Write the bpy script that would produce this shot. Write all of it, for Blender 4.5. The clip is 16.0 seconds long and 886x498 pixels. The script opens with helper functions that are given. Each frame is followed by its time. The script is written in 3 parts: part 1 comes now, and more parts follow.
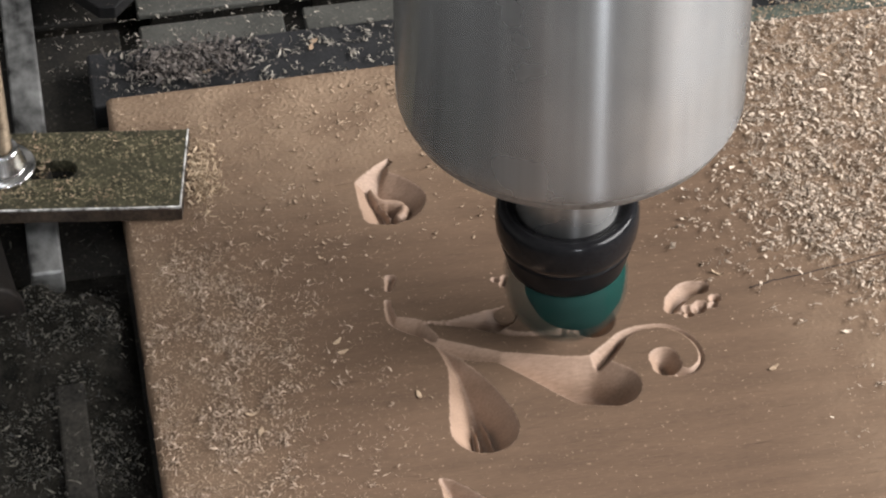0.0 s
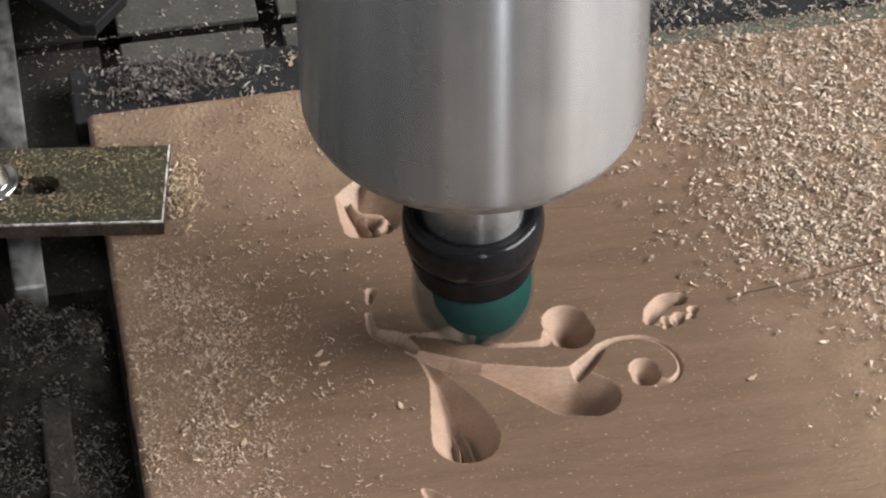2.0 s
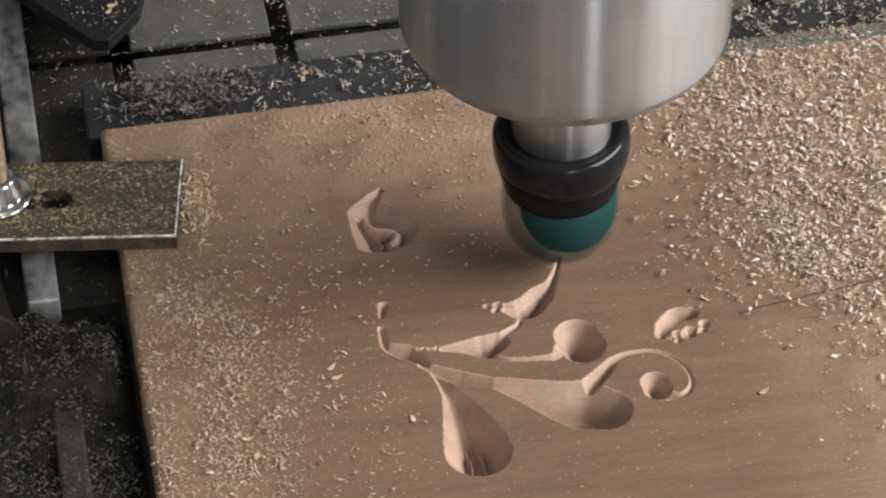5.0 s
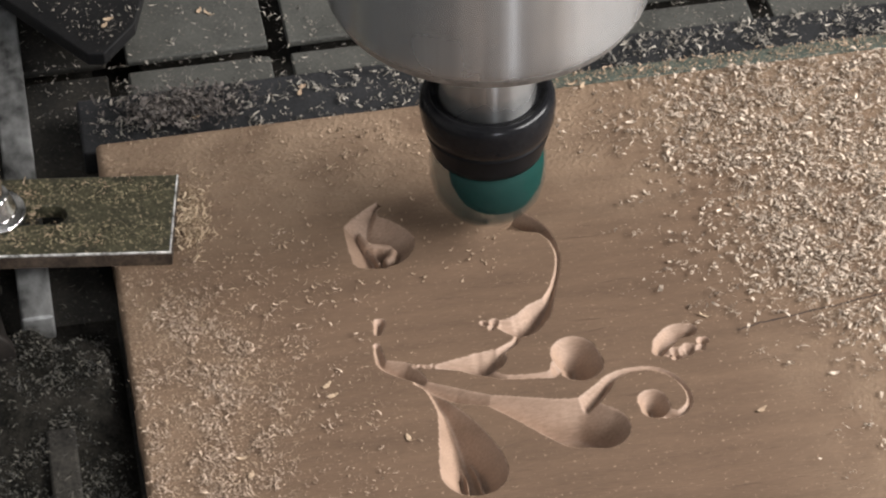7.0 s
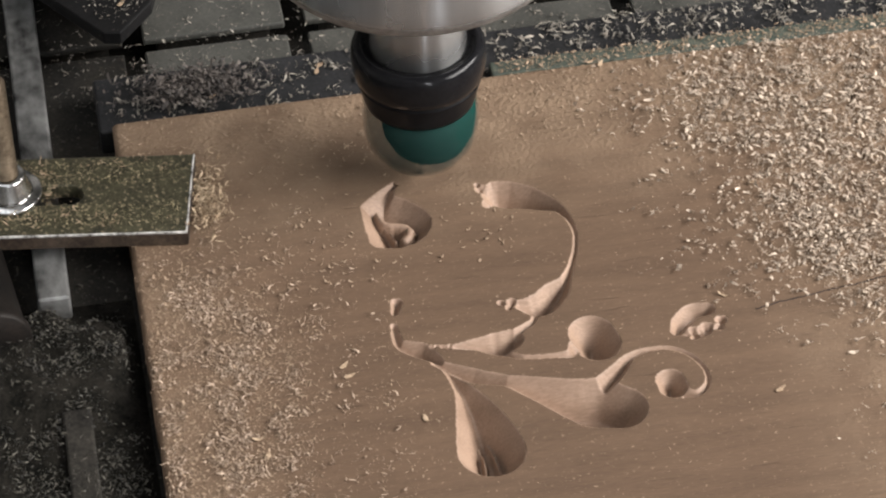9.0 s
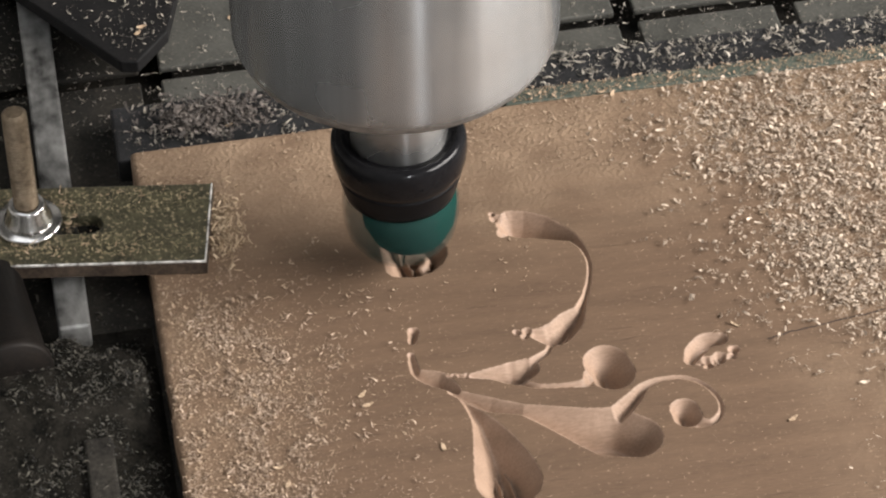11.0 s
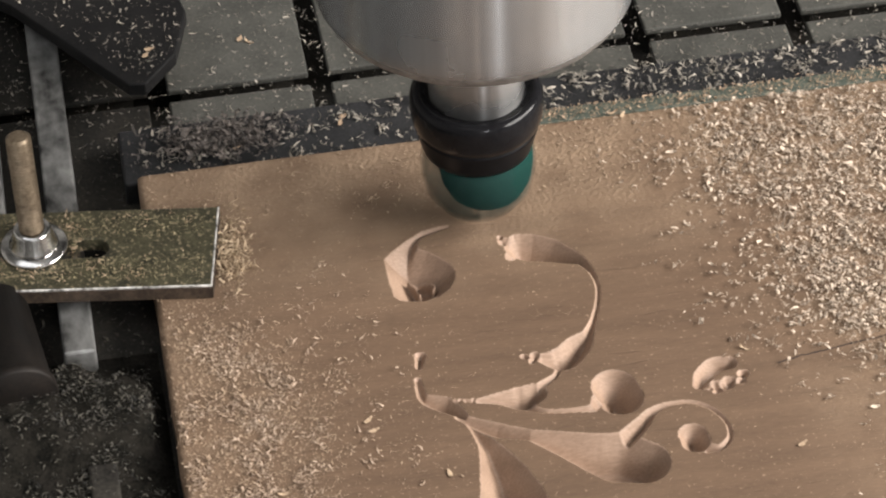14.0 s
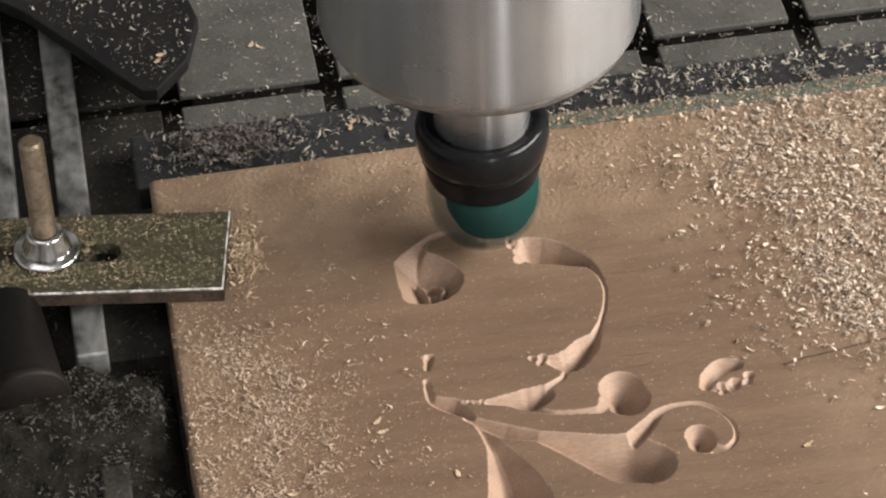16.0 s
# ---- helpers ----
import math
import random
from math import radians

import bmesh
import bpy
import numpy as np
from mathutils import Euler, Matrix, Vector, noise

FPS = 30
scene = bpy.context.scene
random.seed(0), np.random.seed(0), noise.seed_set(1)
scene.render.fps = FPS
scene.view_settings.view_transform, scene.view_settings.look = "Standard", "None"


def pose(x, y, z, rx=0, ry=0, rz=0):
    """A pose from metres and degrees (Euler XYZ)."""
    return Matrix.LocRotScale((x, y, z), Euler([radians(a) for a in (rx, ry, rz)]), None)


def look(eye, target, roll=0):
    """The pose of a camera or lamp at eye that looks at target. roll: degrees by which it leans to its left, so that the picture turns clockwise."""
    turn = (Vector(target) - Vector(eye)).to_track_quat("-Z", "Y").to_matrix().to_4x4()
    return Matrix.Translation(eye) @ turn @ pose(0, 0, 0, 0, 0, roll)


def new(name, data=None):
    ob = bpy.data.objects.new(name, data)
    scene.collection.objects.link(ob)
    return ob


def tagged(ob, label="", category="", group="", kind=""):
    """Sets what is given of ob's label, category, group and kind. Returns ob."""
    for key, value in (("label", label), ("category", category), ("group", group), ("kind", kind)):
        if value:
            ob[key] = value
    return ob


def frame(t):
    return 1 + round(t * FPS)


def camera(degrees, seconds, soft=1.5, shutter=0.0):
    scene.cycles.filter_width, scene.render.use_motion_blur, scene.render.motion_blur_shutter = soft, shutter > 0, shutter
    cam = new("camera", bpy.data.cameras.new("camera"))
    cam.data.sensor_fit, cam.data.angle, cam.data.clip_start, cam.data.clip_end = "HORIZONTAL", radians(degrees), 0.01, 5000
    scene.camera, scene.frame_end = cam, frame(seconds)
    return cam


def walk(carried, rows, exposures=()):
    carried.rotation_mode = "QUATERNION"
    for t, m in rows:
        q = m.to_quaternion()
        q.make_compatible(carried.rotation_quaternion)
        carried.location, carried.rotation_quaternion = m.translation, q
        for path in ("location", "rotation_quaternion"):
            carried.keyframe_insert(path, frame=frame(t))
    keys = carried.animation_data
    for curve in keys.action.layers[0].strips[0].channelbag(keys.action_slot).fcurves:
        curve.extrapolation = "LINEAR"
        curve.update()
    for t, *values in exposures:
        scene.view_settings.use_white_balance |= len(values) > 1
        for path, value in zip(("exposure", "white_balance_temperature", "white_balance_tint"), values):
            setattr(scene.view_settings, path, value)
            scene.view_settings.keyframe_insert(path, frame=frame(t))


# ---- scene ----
cam = camera(16.0, 16.0, soft=2.2)
PATH = [
    (0, (-0.014, -0.644, 0.555), (0.218, 0.779, -0.831), -0.8),
    (0.5, (-0.02, -0.649, 0.556), (0.226, 0.778, -0.824), -0.5),
    (1, (-0.017, -0.654, 0.555), (0.23, 0.78, -0.816), -0.6),
    (1.5, (-0.017, -0.653, 0.556), (0.239, 0.781, -0.814), -0.5),
    (2, (-0.019, -0.651, 0.556), (0.237, 0.782, -0.816), -0.4),
    (2.5, (-0.017, -0.65, 0.554), (0.231, 0.78, -0.821), -0.6),
    (3, (-0.02, -0.65, 0.556), (0.23, 0.778, -0.822), -0.5),
    (3.5, (-0.02, -0.651, 0.556), (0.23, 0.78, -0.818), -0.4),
    (4, (-0.024, -0.654, 0.557), (0.236, 0.785, -0.807), -0.0),
    (6.3, (-0.017, -0.654, 0.554), (0.229, 0.791, -0.807), -1.1),
    (6.5, (-0.017, -0.652, 0.556), (0.229, 0.791, -0.807), -1.1),
    (7, (-0.015, -0.647, 0.557), (0.229, 0.795, -0.808), -0.8),
    (7.5, (-0.01, -0.642, 0.558), (0.227, 0.795, -0.812), -1.1),
    (8, (-0.009, -0.643, 0.555), (0.219, 0.793, -0.817), -1.5),
    (8.5, (-0.009, -0.643, 0.555), (0.212, 0.79, -0.822), -1.5),
    (9, (-0.012, -0.644, 0.556), (0.213, 0.789, -0.821), -1.4),
    (11.3, (-0.022, -0.644, 0.57), (0.217, 0.785, -0.809), -0.9),
    (11.5, (-0.022, -0.65, 0.566), (0.215, 0.791, -0.801), -1.1),
    (12, (-0.023, -0.647, 0.567), (0.219, 0.79, -0.802), -1.3),
    (12.5, (-0.023, -0.637, 0.57), (0.223, 0.787, -0.812), -1.1),
    (13, (-0.014, -0.634, 0.563), (0.213, 0.793, -0.819), -1.2),
    (13.5, (-0.013, -0.636, 0.566), (0.209, 0.793, -0.814), -1.4),
    (14, (-0.013, -0.639, 0.568), (0.203, 0.799, -0.806), -1.7),
    (14.5, (-0.015, -0.641, 0.57), (0.204, 0.796, -0.805), -1.7),
    (15, (-0.012, -0.642, 0.568), (0.198, 0.798, -0.804), -2.2),
    (15.5, (-0.013, -0.644, 0.568), (0.196, 0.798, -0.803), -2.3),
    (16, (-0.011, -0.646, 0.571), (0.193, 0.799, -0.797), -2.1),
]
walk(cam, [(t, look(eye, target, roll)) for t, eye, target, roll in PATH], [(0, 0, 6200, 10), (4.2, 0, 6200, 10), (7, -0.02, 6250, 10), (9, -0.10, 6350, 10), (11.5, 0.05, 6480, 10), (16, 0.08, 6500, 10)])

# ---- world and lights ----
world = bpy.data.worlds.new("workshop_air")
scene.world = world
world.use_nodes = True
world.node_tree.nodes["Background"].inputs[0].default_value = (0.80, 0.86, 1.0, 1)
world.node_tree.nodes["Background"].inputs[1].default_value = 0.05


def area_lamp(name, eye, target, sx, sy, watts, colour):
    data = bpy.data.lights.new(name, "AREA")
    data.shape, data.size, data.size_y = "RECTANGLE", sx, sy
    data.energy, data.color = watts, colour
    ob = new(name, data)
    ob.matrix_world = look(eye, target)
    return ob


area_lamp("window_light", (1.68, -0.58, 1.12), (0.1, -0.1, 0), 2.0, 0.7, 134, (1.0, 0.95, 0.90))
area_lamp("work_lamp_light", (0.28, -1.95, 0.80), (0.1, -0.1, 0.08), 0.03, 0.6, 11, (0.97, 0.98, 1.0))
area_lamp("ceiling_light", (-0.35, -0.35, 1.97), (-0.2, -0.2, 0), 1.8, 1.8, 16, (0.97, 0.98, 1.0))
scene.view_settings.exposure = 0.0


# ---- materials ----
def material(name, rough=0.6, metal=0.0):
    m = bpy.data.materials.new(name)
    m.use_nodes = True
    b = m.node_tree.nodes["Principled BSDF"]
    b.inputs["Roughness"].default_value, b.inputs["Metallic"].default_value = rough, metal
    return m, m.node_tree.nodes, m.node_tree.links, b


def mottled(name, dark, light, scale=120.0, rough=0.6, metal=0.0, bump=0.2, stretch=(1, 1, 1), fine=900.0, dust=None, dust_amount=0.5, dust_scale=260.0):
    """Two scales of variation, a fine relief, and, where dust is given, a broken layer of fine wood dust."""
    m, nodes, links, b = material(name, rough, metal)
    co = nodes.new("ShaderNodeNewGeometry")
    mp = nodes.new("ShaderNodeMapping")
    mp.inputs["Scale"].default_value = stretch
    links.new(co.outputs["Position"], mp.inputs["Vector"])
    big, small = nodes.new("ShaderNodeTexNoise"), nodes.new("ShaderNodeTexNoise")
    big.inputs["Scale"].default_value, big.inputs["Detail"].default_value = scale, 6
    small.inputs["Scale"].default_value, small.inputs["Detail"].default_value = fine, 4
    for n in (big, small):
        links.new(mp.outputs["Vector"], n.inputs["Vector"])
    add = nodes.new("ShaderNodeMath")
    add.operation = "MULTIPLY_ADD"
    add.inputs[1].default_value, add.inputs[2].default_value = 0.45, 0.0
    links.new(small.outputs["Fac"], add.inputs[0])
    mix = nodes.new("ShaderNodeMath")
    mix.operation = "MULTIPLY_ADD"
    mix.inputs[1].default_value = 0.55
    links.new(big.outputs["Fac"], mix.inputs[0])
    links.new(add.outputs[0], mix.inputs[2])
    ramp = nodes.new("ShaderNodeValToRGB")
    ramp.color_ramp.elements[0].position, ramp.color_ramp.elements[1].position = 0.36, 0.64
    ramp.color_ramp.elements[0].color, ramp.color_ramp.elements[1].color = (*dark, 1), (*light, 1)
    links.new(mix.outputs[0], ramp.inputs["Fac"])
    colour = ramp.outputs["Color"]
    if dust:
        speck = nodes.new("ShaderNodeTexNoise")
        speck.inputs["Scale"].default_value, speck.inputs["Detail"].default_value = dust_scale, 8
        links.new(co.outputs["Position"], speck.inputs["Vector"])
        cut = nodes.new("ShaderNodeMapRange")
        cut.inputs["From Min"].default_value, cut.inputs["From Max"].default_value = 0.72 - 0.4 * dust_amount, 0.82 - 0.4 * dust_amount
        links.new(speck.outputs["Fac"], cut.inputs["Value"])
        over = nodes.new("ShaderNodeMixRGB")
        over.inputs["Color2"].default_value = (*dust, 1)
        links.new(cut.outputs["Result"], over.inputs["Fac"])
        links.new(colour, over.inputs["Color1"])
        colour = over.outputs["Color"]
    links.new(colour, b.inputs["Base Color"])
    if bump:
        bp = nodes.new("ShaderNodeBump")
        bp.inputs["Strength"].default_value, bp.inputs["Distance"].default_value = bump, 0.0004
        links.new(mix.outputs[0], bp.inputs["Height"])
        links.new(bp.outputs["Normal"], b.inputs["Normal"])
    return m


M_TOP = mottled("dusty_wood", (0.085, 0.0530, 0.033), (0.128, 0.0805, 0.0502), 120, 0.75, 0, 0.8, (0.22, 1.6, 0.0), 1500, (0.23, 0.158, 0.105), 0.24, 900)


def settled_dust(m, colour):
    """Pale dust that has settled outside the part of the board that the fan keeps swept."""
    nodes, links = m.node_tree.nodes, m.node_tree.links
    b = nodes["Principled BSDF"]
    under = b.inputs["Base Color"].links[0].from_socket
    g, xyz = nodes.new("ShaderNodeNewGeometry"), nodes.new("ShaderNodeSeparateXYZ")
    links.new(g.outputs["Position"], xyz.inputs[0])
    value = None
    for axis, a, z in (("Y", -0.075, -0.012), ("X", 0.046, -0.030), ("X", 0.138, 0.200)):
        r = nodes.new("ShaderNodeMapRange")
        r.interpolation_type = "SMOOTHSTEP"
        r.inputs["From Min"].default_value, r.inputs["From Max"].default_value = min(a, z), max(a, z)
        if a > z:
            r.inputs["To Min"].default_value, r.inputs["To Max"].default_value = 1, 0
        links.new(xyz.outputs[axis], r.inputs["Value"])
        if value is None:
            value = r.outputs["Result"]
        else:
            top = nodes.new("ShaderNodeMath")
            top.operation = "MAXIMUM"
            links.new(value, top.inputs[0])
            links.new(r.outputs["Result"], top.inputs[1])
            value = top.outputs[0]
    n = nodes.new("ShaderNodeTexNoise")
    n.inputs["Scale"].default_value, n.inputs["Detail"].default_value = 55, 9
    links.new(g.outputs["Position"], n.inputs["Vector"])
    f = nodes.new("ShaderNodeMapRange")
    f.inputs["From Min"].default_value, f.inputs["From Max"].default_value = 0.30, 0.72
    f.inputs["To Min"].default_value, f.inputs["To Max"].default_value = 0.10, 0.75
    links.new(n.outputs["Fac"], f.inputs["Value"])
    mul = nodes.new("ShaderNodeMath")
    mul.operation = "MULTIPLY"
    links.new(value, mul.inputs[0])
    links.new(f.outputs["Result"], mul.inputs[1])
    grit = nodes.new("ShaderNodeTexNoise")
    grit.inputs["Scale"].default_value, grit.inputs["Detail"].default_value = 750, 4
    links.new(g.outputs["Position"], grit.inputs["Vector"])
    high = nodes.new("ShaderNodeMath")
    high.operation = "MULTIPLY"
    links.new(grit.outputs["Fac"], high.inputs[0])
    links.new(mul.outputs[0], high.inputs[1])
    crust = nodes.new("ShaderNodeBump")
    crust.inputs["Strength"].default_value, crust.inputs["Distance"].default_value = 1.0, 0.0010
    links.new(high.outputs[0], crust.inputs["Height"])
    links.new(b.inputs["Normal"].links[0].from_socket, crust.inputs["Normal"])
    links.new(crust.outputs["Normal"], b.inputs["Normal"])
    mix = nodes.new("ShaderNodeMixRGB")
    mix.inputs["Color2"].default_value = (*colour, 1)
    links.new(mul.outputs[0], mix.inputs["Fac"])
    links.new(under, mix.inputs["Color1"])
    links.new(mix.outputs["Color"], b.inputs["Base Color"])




def torn_grain(m):
    "Short lines of torn fibre that run with the grain."
    nodes, links = m.node_tree.nodes, m.node_tree.links
    b = nodes["Principled BSDF"]
    under, bump = b.inputs["Base Color"].links[0].from_socket, b.inputs["Normal"].links[0].from_node
    g, mp, n = nodes.new("ShaderNodeNewGeometry"), nodes.new("ShaderNodeMapping"), nodes.new("ShaderNodeTexNoise")
    mp.inputs["Scale"].default_value, mp.inputs["Rotation"].default_value = (0.16, 1.5, 0), (0, 0, 0.03)
    n.inputs["Scale"].default_value, n.inputs["Detail"].default_value = 330, 5
    links.new(g.outputs["Position"], mp.inputs["Vector"])
    links.new(mp.outputs["Vector"], n.inputs["Vector"])
    lines, patch = nodes.new("ShaderNodeMapRange"), nodes.new("ShaderNodeTexNoise")
    lines.inputs["From Min"].default_value, lines.inputs["From Max"].default_value = 0.60, 0.70
    links.new(n.outputs["Fac"], lines.inputs["Value"])
    patch.inputs["Scale"].default_value, patch.inputs["Detail"].default_value = 45, 3
    links.new(g.outputs["Position"], patch.inputs["Vector"])
    where = nodes.new("ShaderNodeMapRange")
    where.inputs["From Min"].default_value, where.inputs["From Max"].default_value = 0.45, 0.62
    where.inputs["To Max"].default_value = 0.45
    links.new(patch.outputs["Fac"], where.inputs["Value"])
    mul = nodes.new("ShaderNodeMath")
    mul.operation = "MULTIPLY"
    links.new(lines.outputs["Result"], mul.inputs[0])
    links.new(where.outputs["Result"], mul.inputs[1])
    mix = nodes.new("ShaderNodeMixRGB")
    mix.inputs["Color2"].default_value = (0.058, 0.034, 0.020, 1)
    links.new(mul.outputs[0], mix.inputs["Fac"])
    links.new(under, mix.inputs["Color1"])
    links.new(mix.outputs["Color"], b.inputs["Base Color"])
    cut = nodes.new("ShaderNodeBump")
    cut.inputs["Strength"].default_value, cut.inputs["Distance"].default_value = 0.6, 0.0005
    cut.invert = True
    links.new(mul.outputs[0], cut.inputs["Height"])
    links.new(bump.outputs["Normal"], cut.inputs["Normal"])
    links.new(cut.outputs["Normal"], b.inputs["Normal"])


torn_grain(M_TOP)
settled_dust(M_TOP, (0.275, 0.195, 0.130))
M_CUT = mottled("fresh_cut_wood", (0.20, 0.130, 0.088), (0.305, 0.207, 0.147), 90, 0.6, 0, 0.35, (0.3, 1.5, 1), 1500)
M_SIDE = mottled("sawn_edge_wood", (0.17, 0.11, 0.07), (0.33, 0.22, 0.14), 60, 0.8, 0, 0.4, (0.3, 1.5, 3), 900)
M_CRACK = mottled("crack_shadow", (0.018, 0.011, 0.007), (0.05, 0.03, 0.02), 300, 0.9)
M_PLATE = mottled("grey_table_paint", (0.036, 0.036, 0.032), (0.070, 0.069, 0.061), 70, 0.6, 0, 0.3, (1, 1, 1), 1300, (0.17, 0.15, 0.12), 0.18, 700)
M_DARK = mottled("oily_cast_iron", (0.008, 0.008, 0.0075), (0.027, 0.024, 0.020), 60, 0.7, 0, 0.5, (1, 1, 1), 1200, (0.06, 0.052, 0.040), 0.24, 600)
M_BATTEN = mottled("dark_blue_plastic", (0.010, 0.0102, 0.011), (0.024, 0.0242, 0.0255), 80, 0.6, 0, 0.25, (1, 1, 1), 1200, (0.15, 0.13, 0.11), 0.15, 800)
M_GREEN = mottled("green_plastic_edge", (0.030, 0.040, 0.032), (0.070, 0.082, 0.064), 200, 0.6, 0, 0.3, (1, 1, 1), 900, (0.14, 0.12, 0.088), 0.42, 600)
M_STEEL = mottled("worn_steel", (0.012, 0.012, 0.012), (0.36, 0.36, 0.35), 70, 0.4, 0.6, 0.15, (1, 0.6, 1), 260)
M_ZINC = mottled("yellow_zinc", (0.040, 0.038, 0.027), (0.13, 0.12, 0.072), 220, 0.40, 0.5, 0.5, (1, 1, 1), 1100, (0.34, 0.28, 0.18), 0.40, 900)
M_EDGE = mottled("bare_steel_edge", (0.045, 0.036, 0.028), (0.92, 0.90, 0.86), 260, 0.35, 0.3, 0.8)
M_FLANK = mottled("brown_rusty_flank", (0.020, 0.013, 0.009), (0.085, 0.060, 0.042), 180, 0.6, 0.2, 0.6)
M_CHROME = mottled("chrome", (0.45, 0.45, 0.45), (0.70, 0.69, 0.67), 160, 0.2, 1.0, 0.1)
M_BRASS = mottled("brass_thread", (0.14, 0.105, 0.07), (0.30, 0.235, 0.165), 300, 0.45, 0.7, 0.3)
M_PLATE_BLACK = mottled("black_paint", (0.004, 0.004, 0.0045), (0.011, 0.0105, 0.0105), 90, 0.55, 0, 0.3, (1, 1, 1), 1200, (0.08, 0.07, 0.06), 0.14, 900)
M_DUSTY = mottled("dust_caked_steel", (0.008, 0.0075, 0.007), (0.034, 0.031, 0.026), 140, 0.9, 0, 0.5, (1, 1, 1), 900)
M_DUSTY.node_tree.nodes["Principled BSDF"].inputs["Specular IOR Level"].default_value = 0.1
M_SOOT = mottled("black_oily_dust", (0.004, 0.004, 0.0036), (0.020, 0.018, 0.015), 150, 0.95, 0, 0.9, (1, 1, 1), 1100)
M_SOOT.node_tree.nodes["Principled BSDF"].inputs["Specular IOR Level"].default_value = 0.03
M_RUST = mottled("dark_rusty_steel", (0.003, 0.0026, 0.0024), (0.012, 0.009, 0.007), 110, 0.6, 0.2, 0.4)
M_BLACK = mottled("black_oxide", (0.006, 0.006, 0.007), (0.012, 0.012, 0.013), 90, 0.17, 0.0, 0.03)
for m, level in ((M_DARK, 0.15), (M_BATTEN, 0.2), (M_PLATE_BLACK, 0.2), (M_PLATE, 0.3), (M_RUST, 0.25), (M_TOP, 0.3)):
    m.node_tree.nodes["Principled BSDF"].inputs["Specular IOR Level"].default_value = level
M_BLACK.node_tree.nodes["Principled BSDF"].inputs["Specular IOR Level"].default_value = 0.15
M_BLACK_DULL = mottled("worn_black_oxide", (0.005, 0.005, 0.0055), (0.011, 0.011, 0.012), 120, 0.34, 0.0, 0.06)
M_BLACK_DULL.node_tree.nodes["Principled BSDF"].inputs["Specular IOR Level"].default_value = 0.05
M_WALL = mottled("plaster", (0.05, 0.05, 0.05), (0.42, 0.415, 0.40), 1.3, 0.9, 0, 0.1, (1, 1, 0.25), 6)
M_WALL_WHITE = mottled("white_plaster", (0.30, 0.30, 0.29), (0.74, 0.73, 0.71), 1.1, 0.9, 0, 0.1, (1, 1, 0.2), 6)
M_FLOOR = mottled("concrete", (0.16, 0.16, 0.15), (0.26, 0.25, 0.24), 4, 0.85, 0, 0.1, (1, 1, 1), 80)


def brushed(name, base, rough):
    """Turned metal: the grooves run round the axis and draw reflections out along it."""
    m, nodes, links, b = material(name, rough, 0.80)
    tan = nodes.new("ShaderNodeTangent")
    tan.direction_type, tan.axis = "RADIAL", "Z"
    links.new(tan.outputs["Tangent"], b.inputs["Tangent"])
    b.inputs["Anisotropic"].default_value, b.inputs["Anisotropic Rotation"].default_value = 1.0, 0.25
    co, mp, n = nodes.new("ShaderNodeTexCoord"), nodes.new("ShaderNodeMapping"), nodes.new("ShaderNodeTexNoise")
    mp.inputs["Scale"].default_value = (170, 170, 3)
    n.inputs["Scale"].default_value, n.inputs["Detail"].default_value = 1.0, 5
    links.new(co.outputs["Object"], mp.inputs["Vector"])
    links.new(mp.outputs["Vector"], n.inputs["Vector"])
    ramp = nodes.new("ShaderNodeValToRGB")
    ramp.color_ramp.elements[0].position, ramp.color_ramp.elements[1].position = 0.3, 0.7
    ramp.color_ramp.elements[0].color = (*[c * 0.72 for c in base], 1)
    ramp.color_ramp.elements[1].color = (*base, 1)
    links.new(n.outputs["Fac"], ramp.inputs["Fac"])
    smear = nodes.new("ShaderNodeTexNoise")
    smear.inputs["Scale"].default_value, smear.inputs["Detail"].default_value = 34, 4
    links.new(co.outputs["Object"], smear.inputs["Vector"])
    dull = nodes.new("ShaderNodeMapRange")
    dull.inputs["From Min"].default_value, dull.inputs["From Max"].default_value = 0.42, 0.62
    dull.inputs["To Min"].default_value, dull.inputs["To Max"].default_value = 0.80, 1.0
    links.new(smear.outputs["Fac"], dull.inputs["Value"])
    worn = nodes.new("ShaderNodeMixRGB")
    worn.blend_type = "MULTIPLY"
    worn.inputs["Fac"].default_value = 1.0
    links.new(ramp.outputs["Color"], worn.inputs["Color1"])
    links.new(dull.outputs["Result"], worn.inputs["Color2"])
    links.new(worn.outputs["Color"], b.inputs["Base Color"])
    hazy = nodes.new("ShaderNodeMapRange")
    hazy.inputs["From Min"].default_value, hazy.inputs["From Max"].default_value = 0.35, 0.65
    hazy.inputs["To Min"].default_value, hazy.inputs["To Max"].default_value = rough * 1.15, rough * 0.85
    links.new(smear.outputs["Fac"], hazy.inputs["Value"])
    links.new(hazy.outputs["Result"], b.inputs["Roughness"])
    return m


M_SPINDLE = brushed("turned_aluminium", (0.55, 0.56, 0.565), 0.25)
M_RIM = mottled("scuffed_aluminium", (0.17, 0.17, 0.165), (0.36, 0.355, 0.345), 260, 0.5, 0.5, 0.3)
M_NECK = brushed("turned_steel", (0.46, 0.46, 0.455), 0.26)


def whirl(name, colour, alpha):
    """Plastic that turns too fast to be seen sharply: part of what is behind shows through."""
    m, nodes, links, b = material(name, 0.85, 0.0)
    b.inputs["Specular IOR Level"].default_value = 0.05
    b.inputs["Base Color"].default_value = (*colour, 1)
    b.inputs["Alpha"].default_value = alpha
    return m


M_FAN = whirl("green_plastic_fan", (0.0005, 0.036, 0.027), 0.95)
M_FAN_RIM = whirl("grey_green_plastic_fan", (0.030, 0.065, 0.060), 0.17)


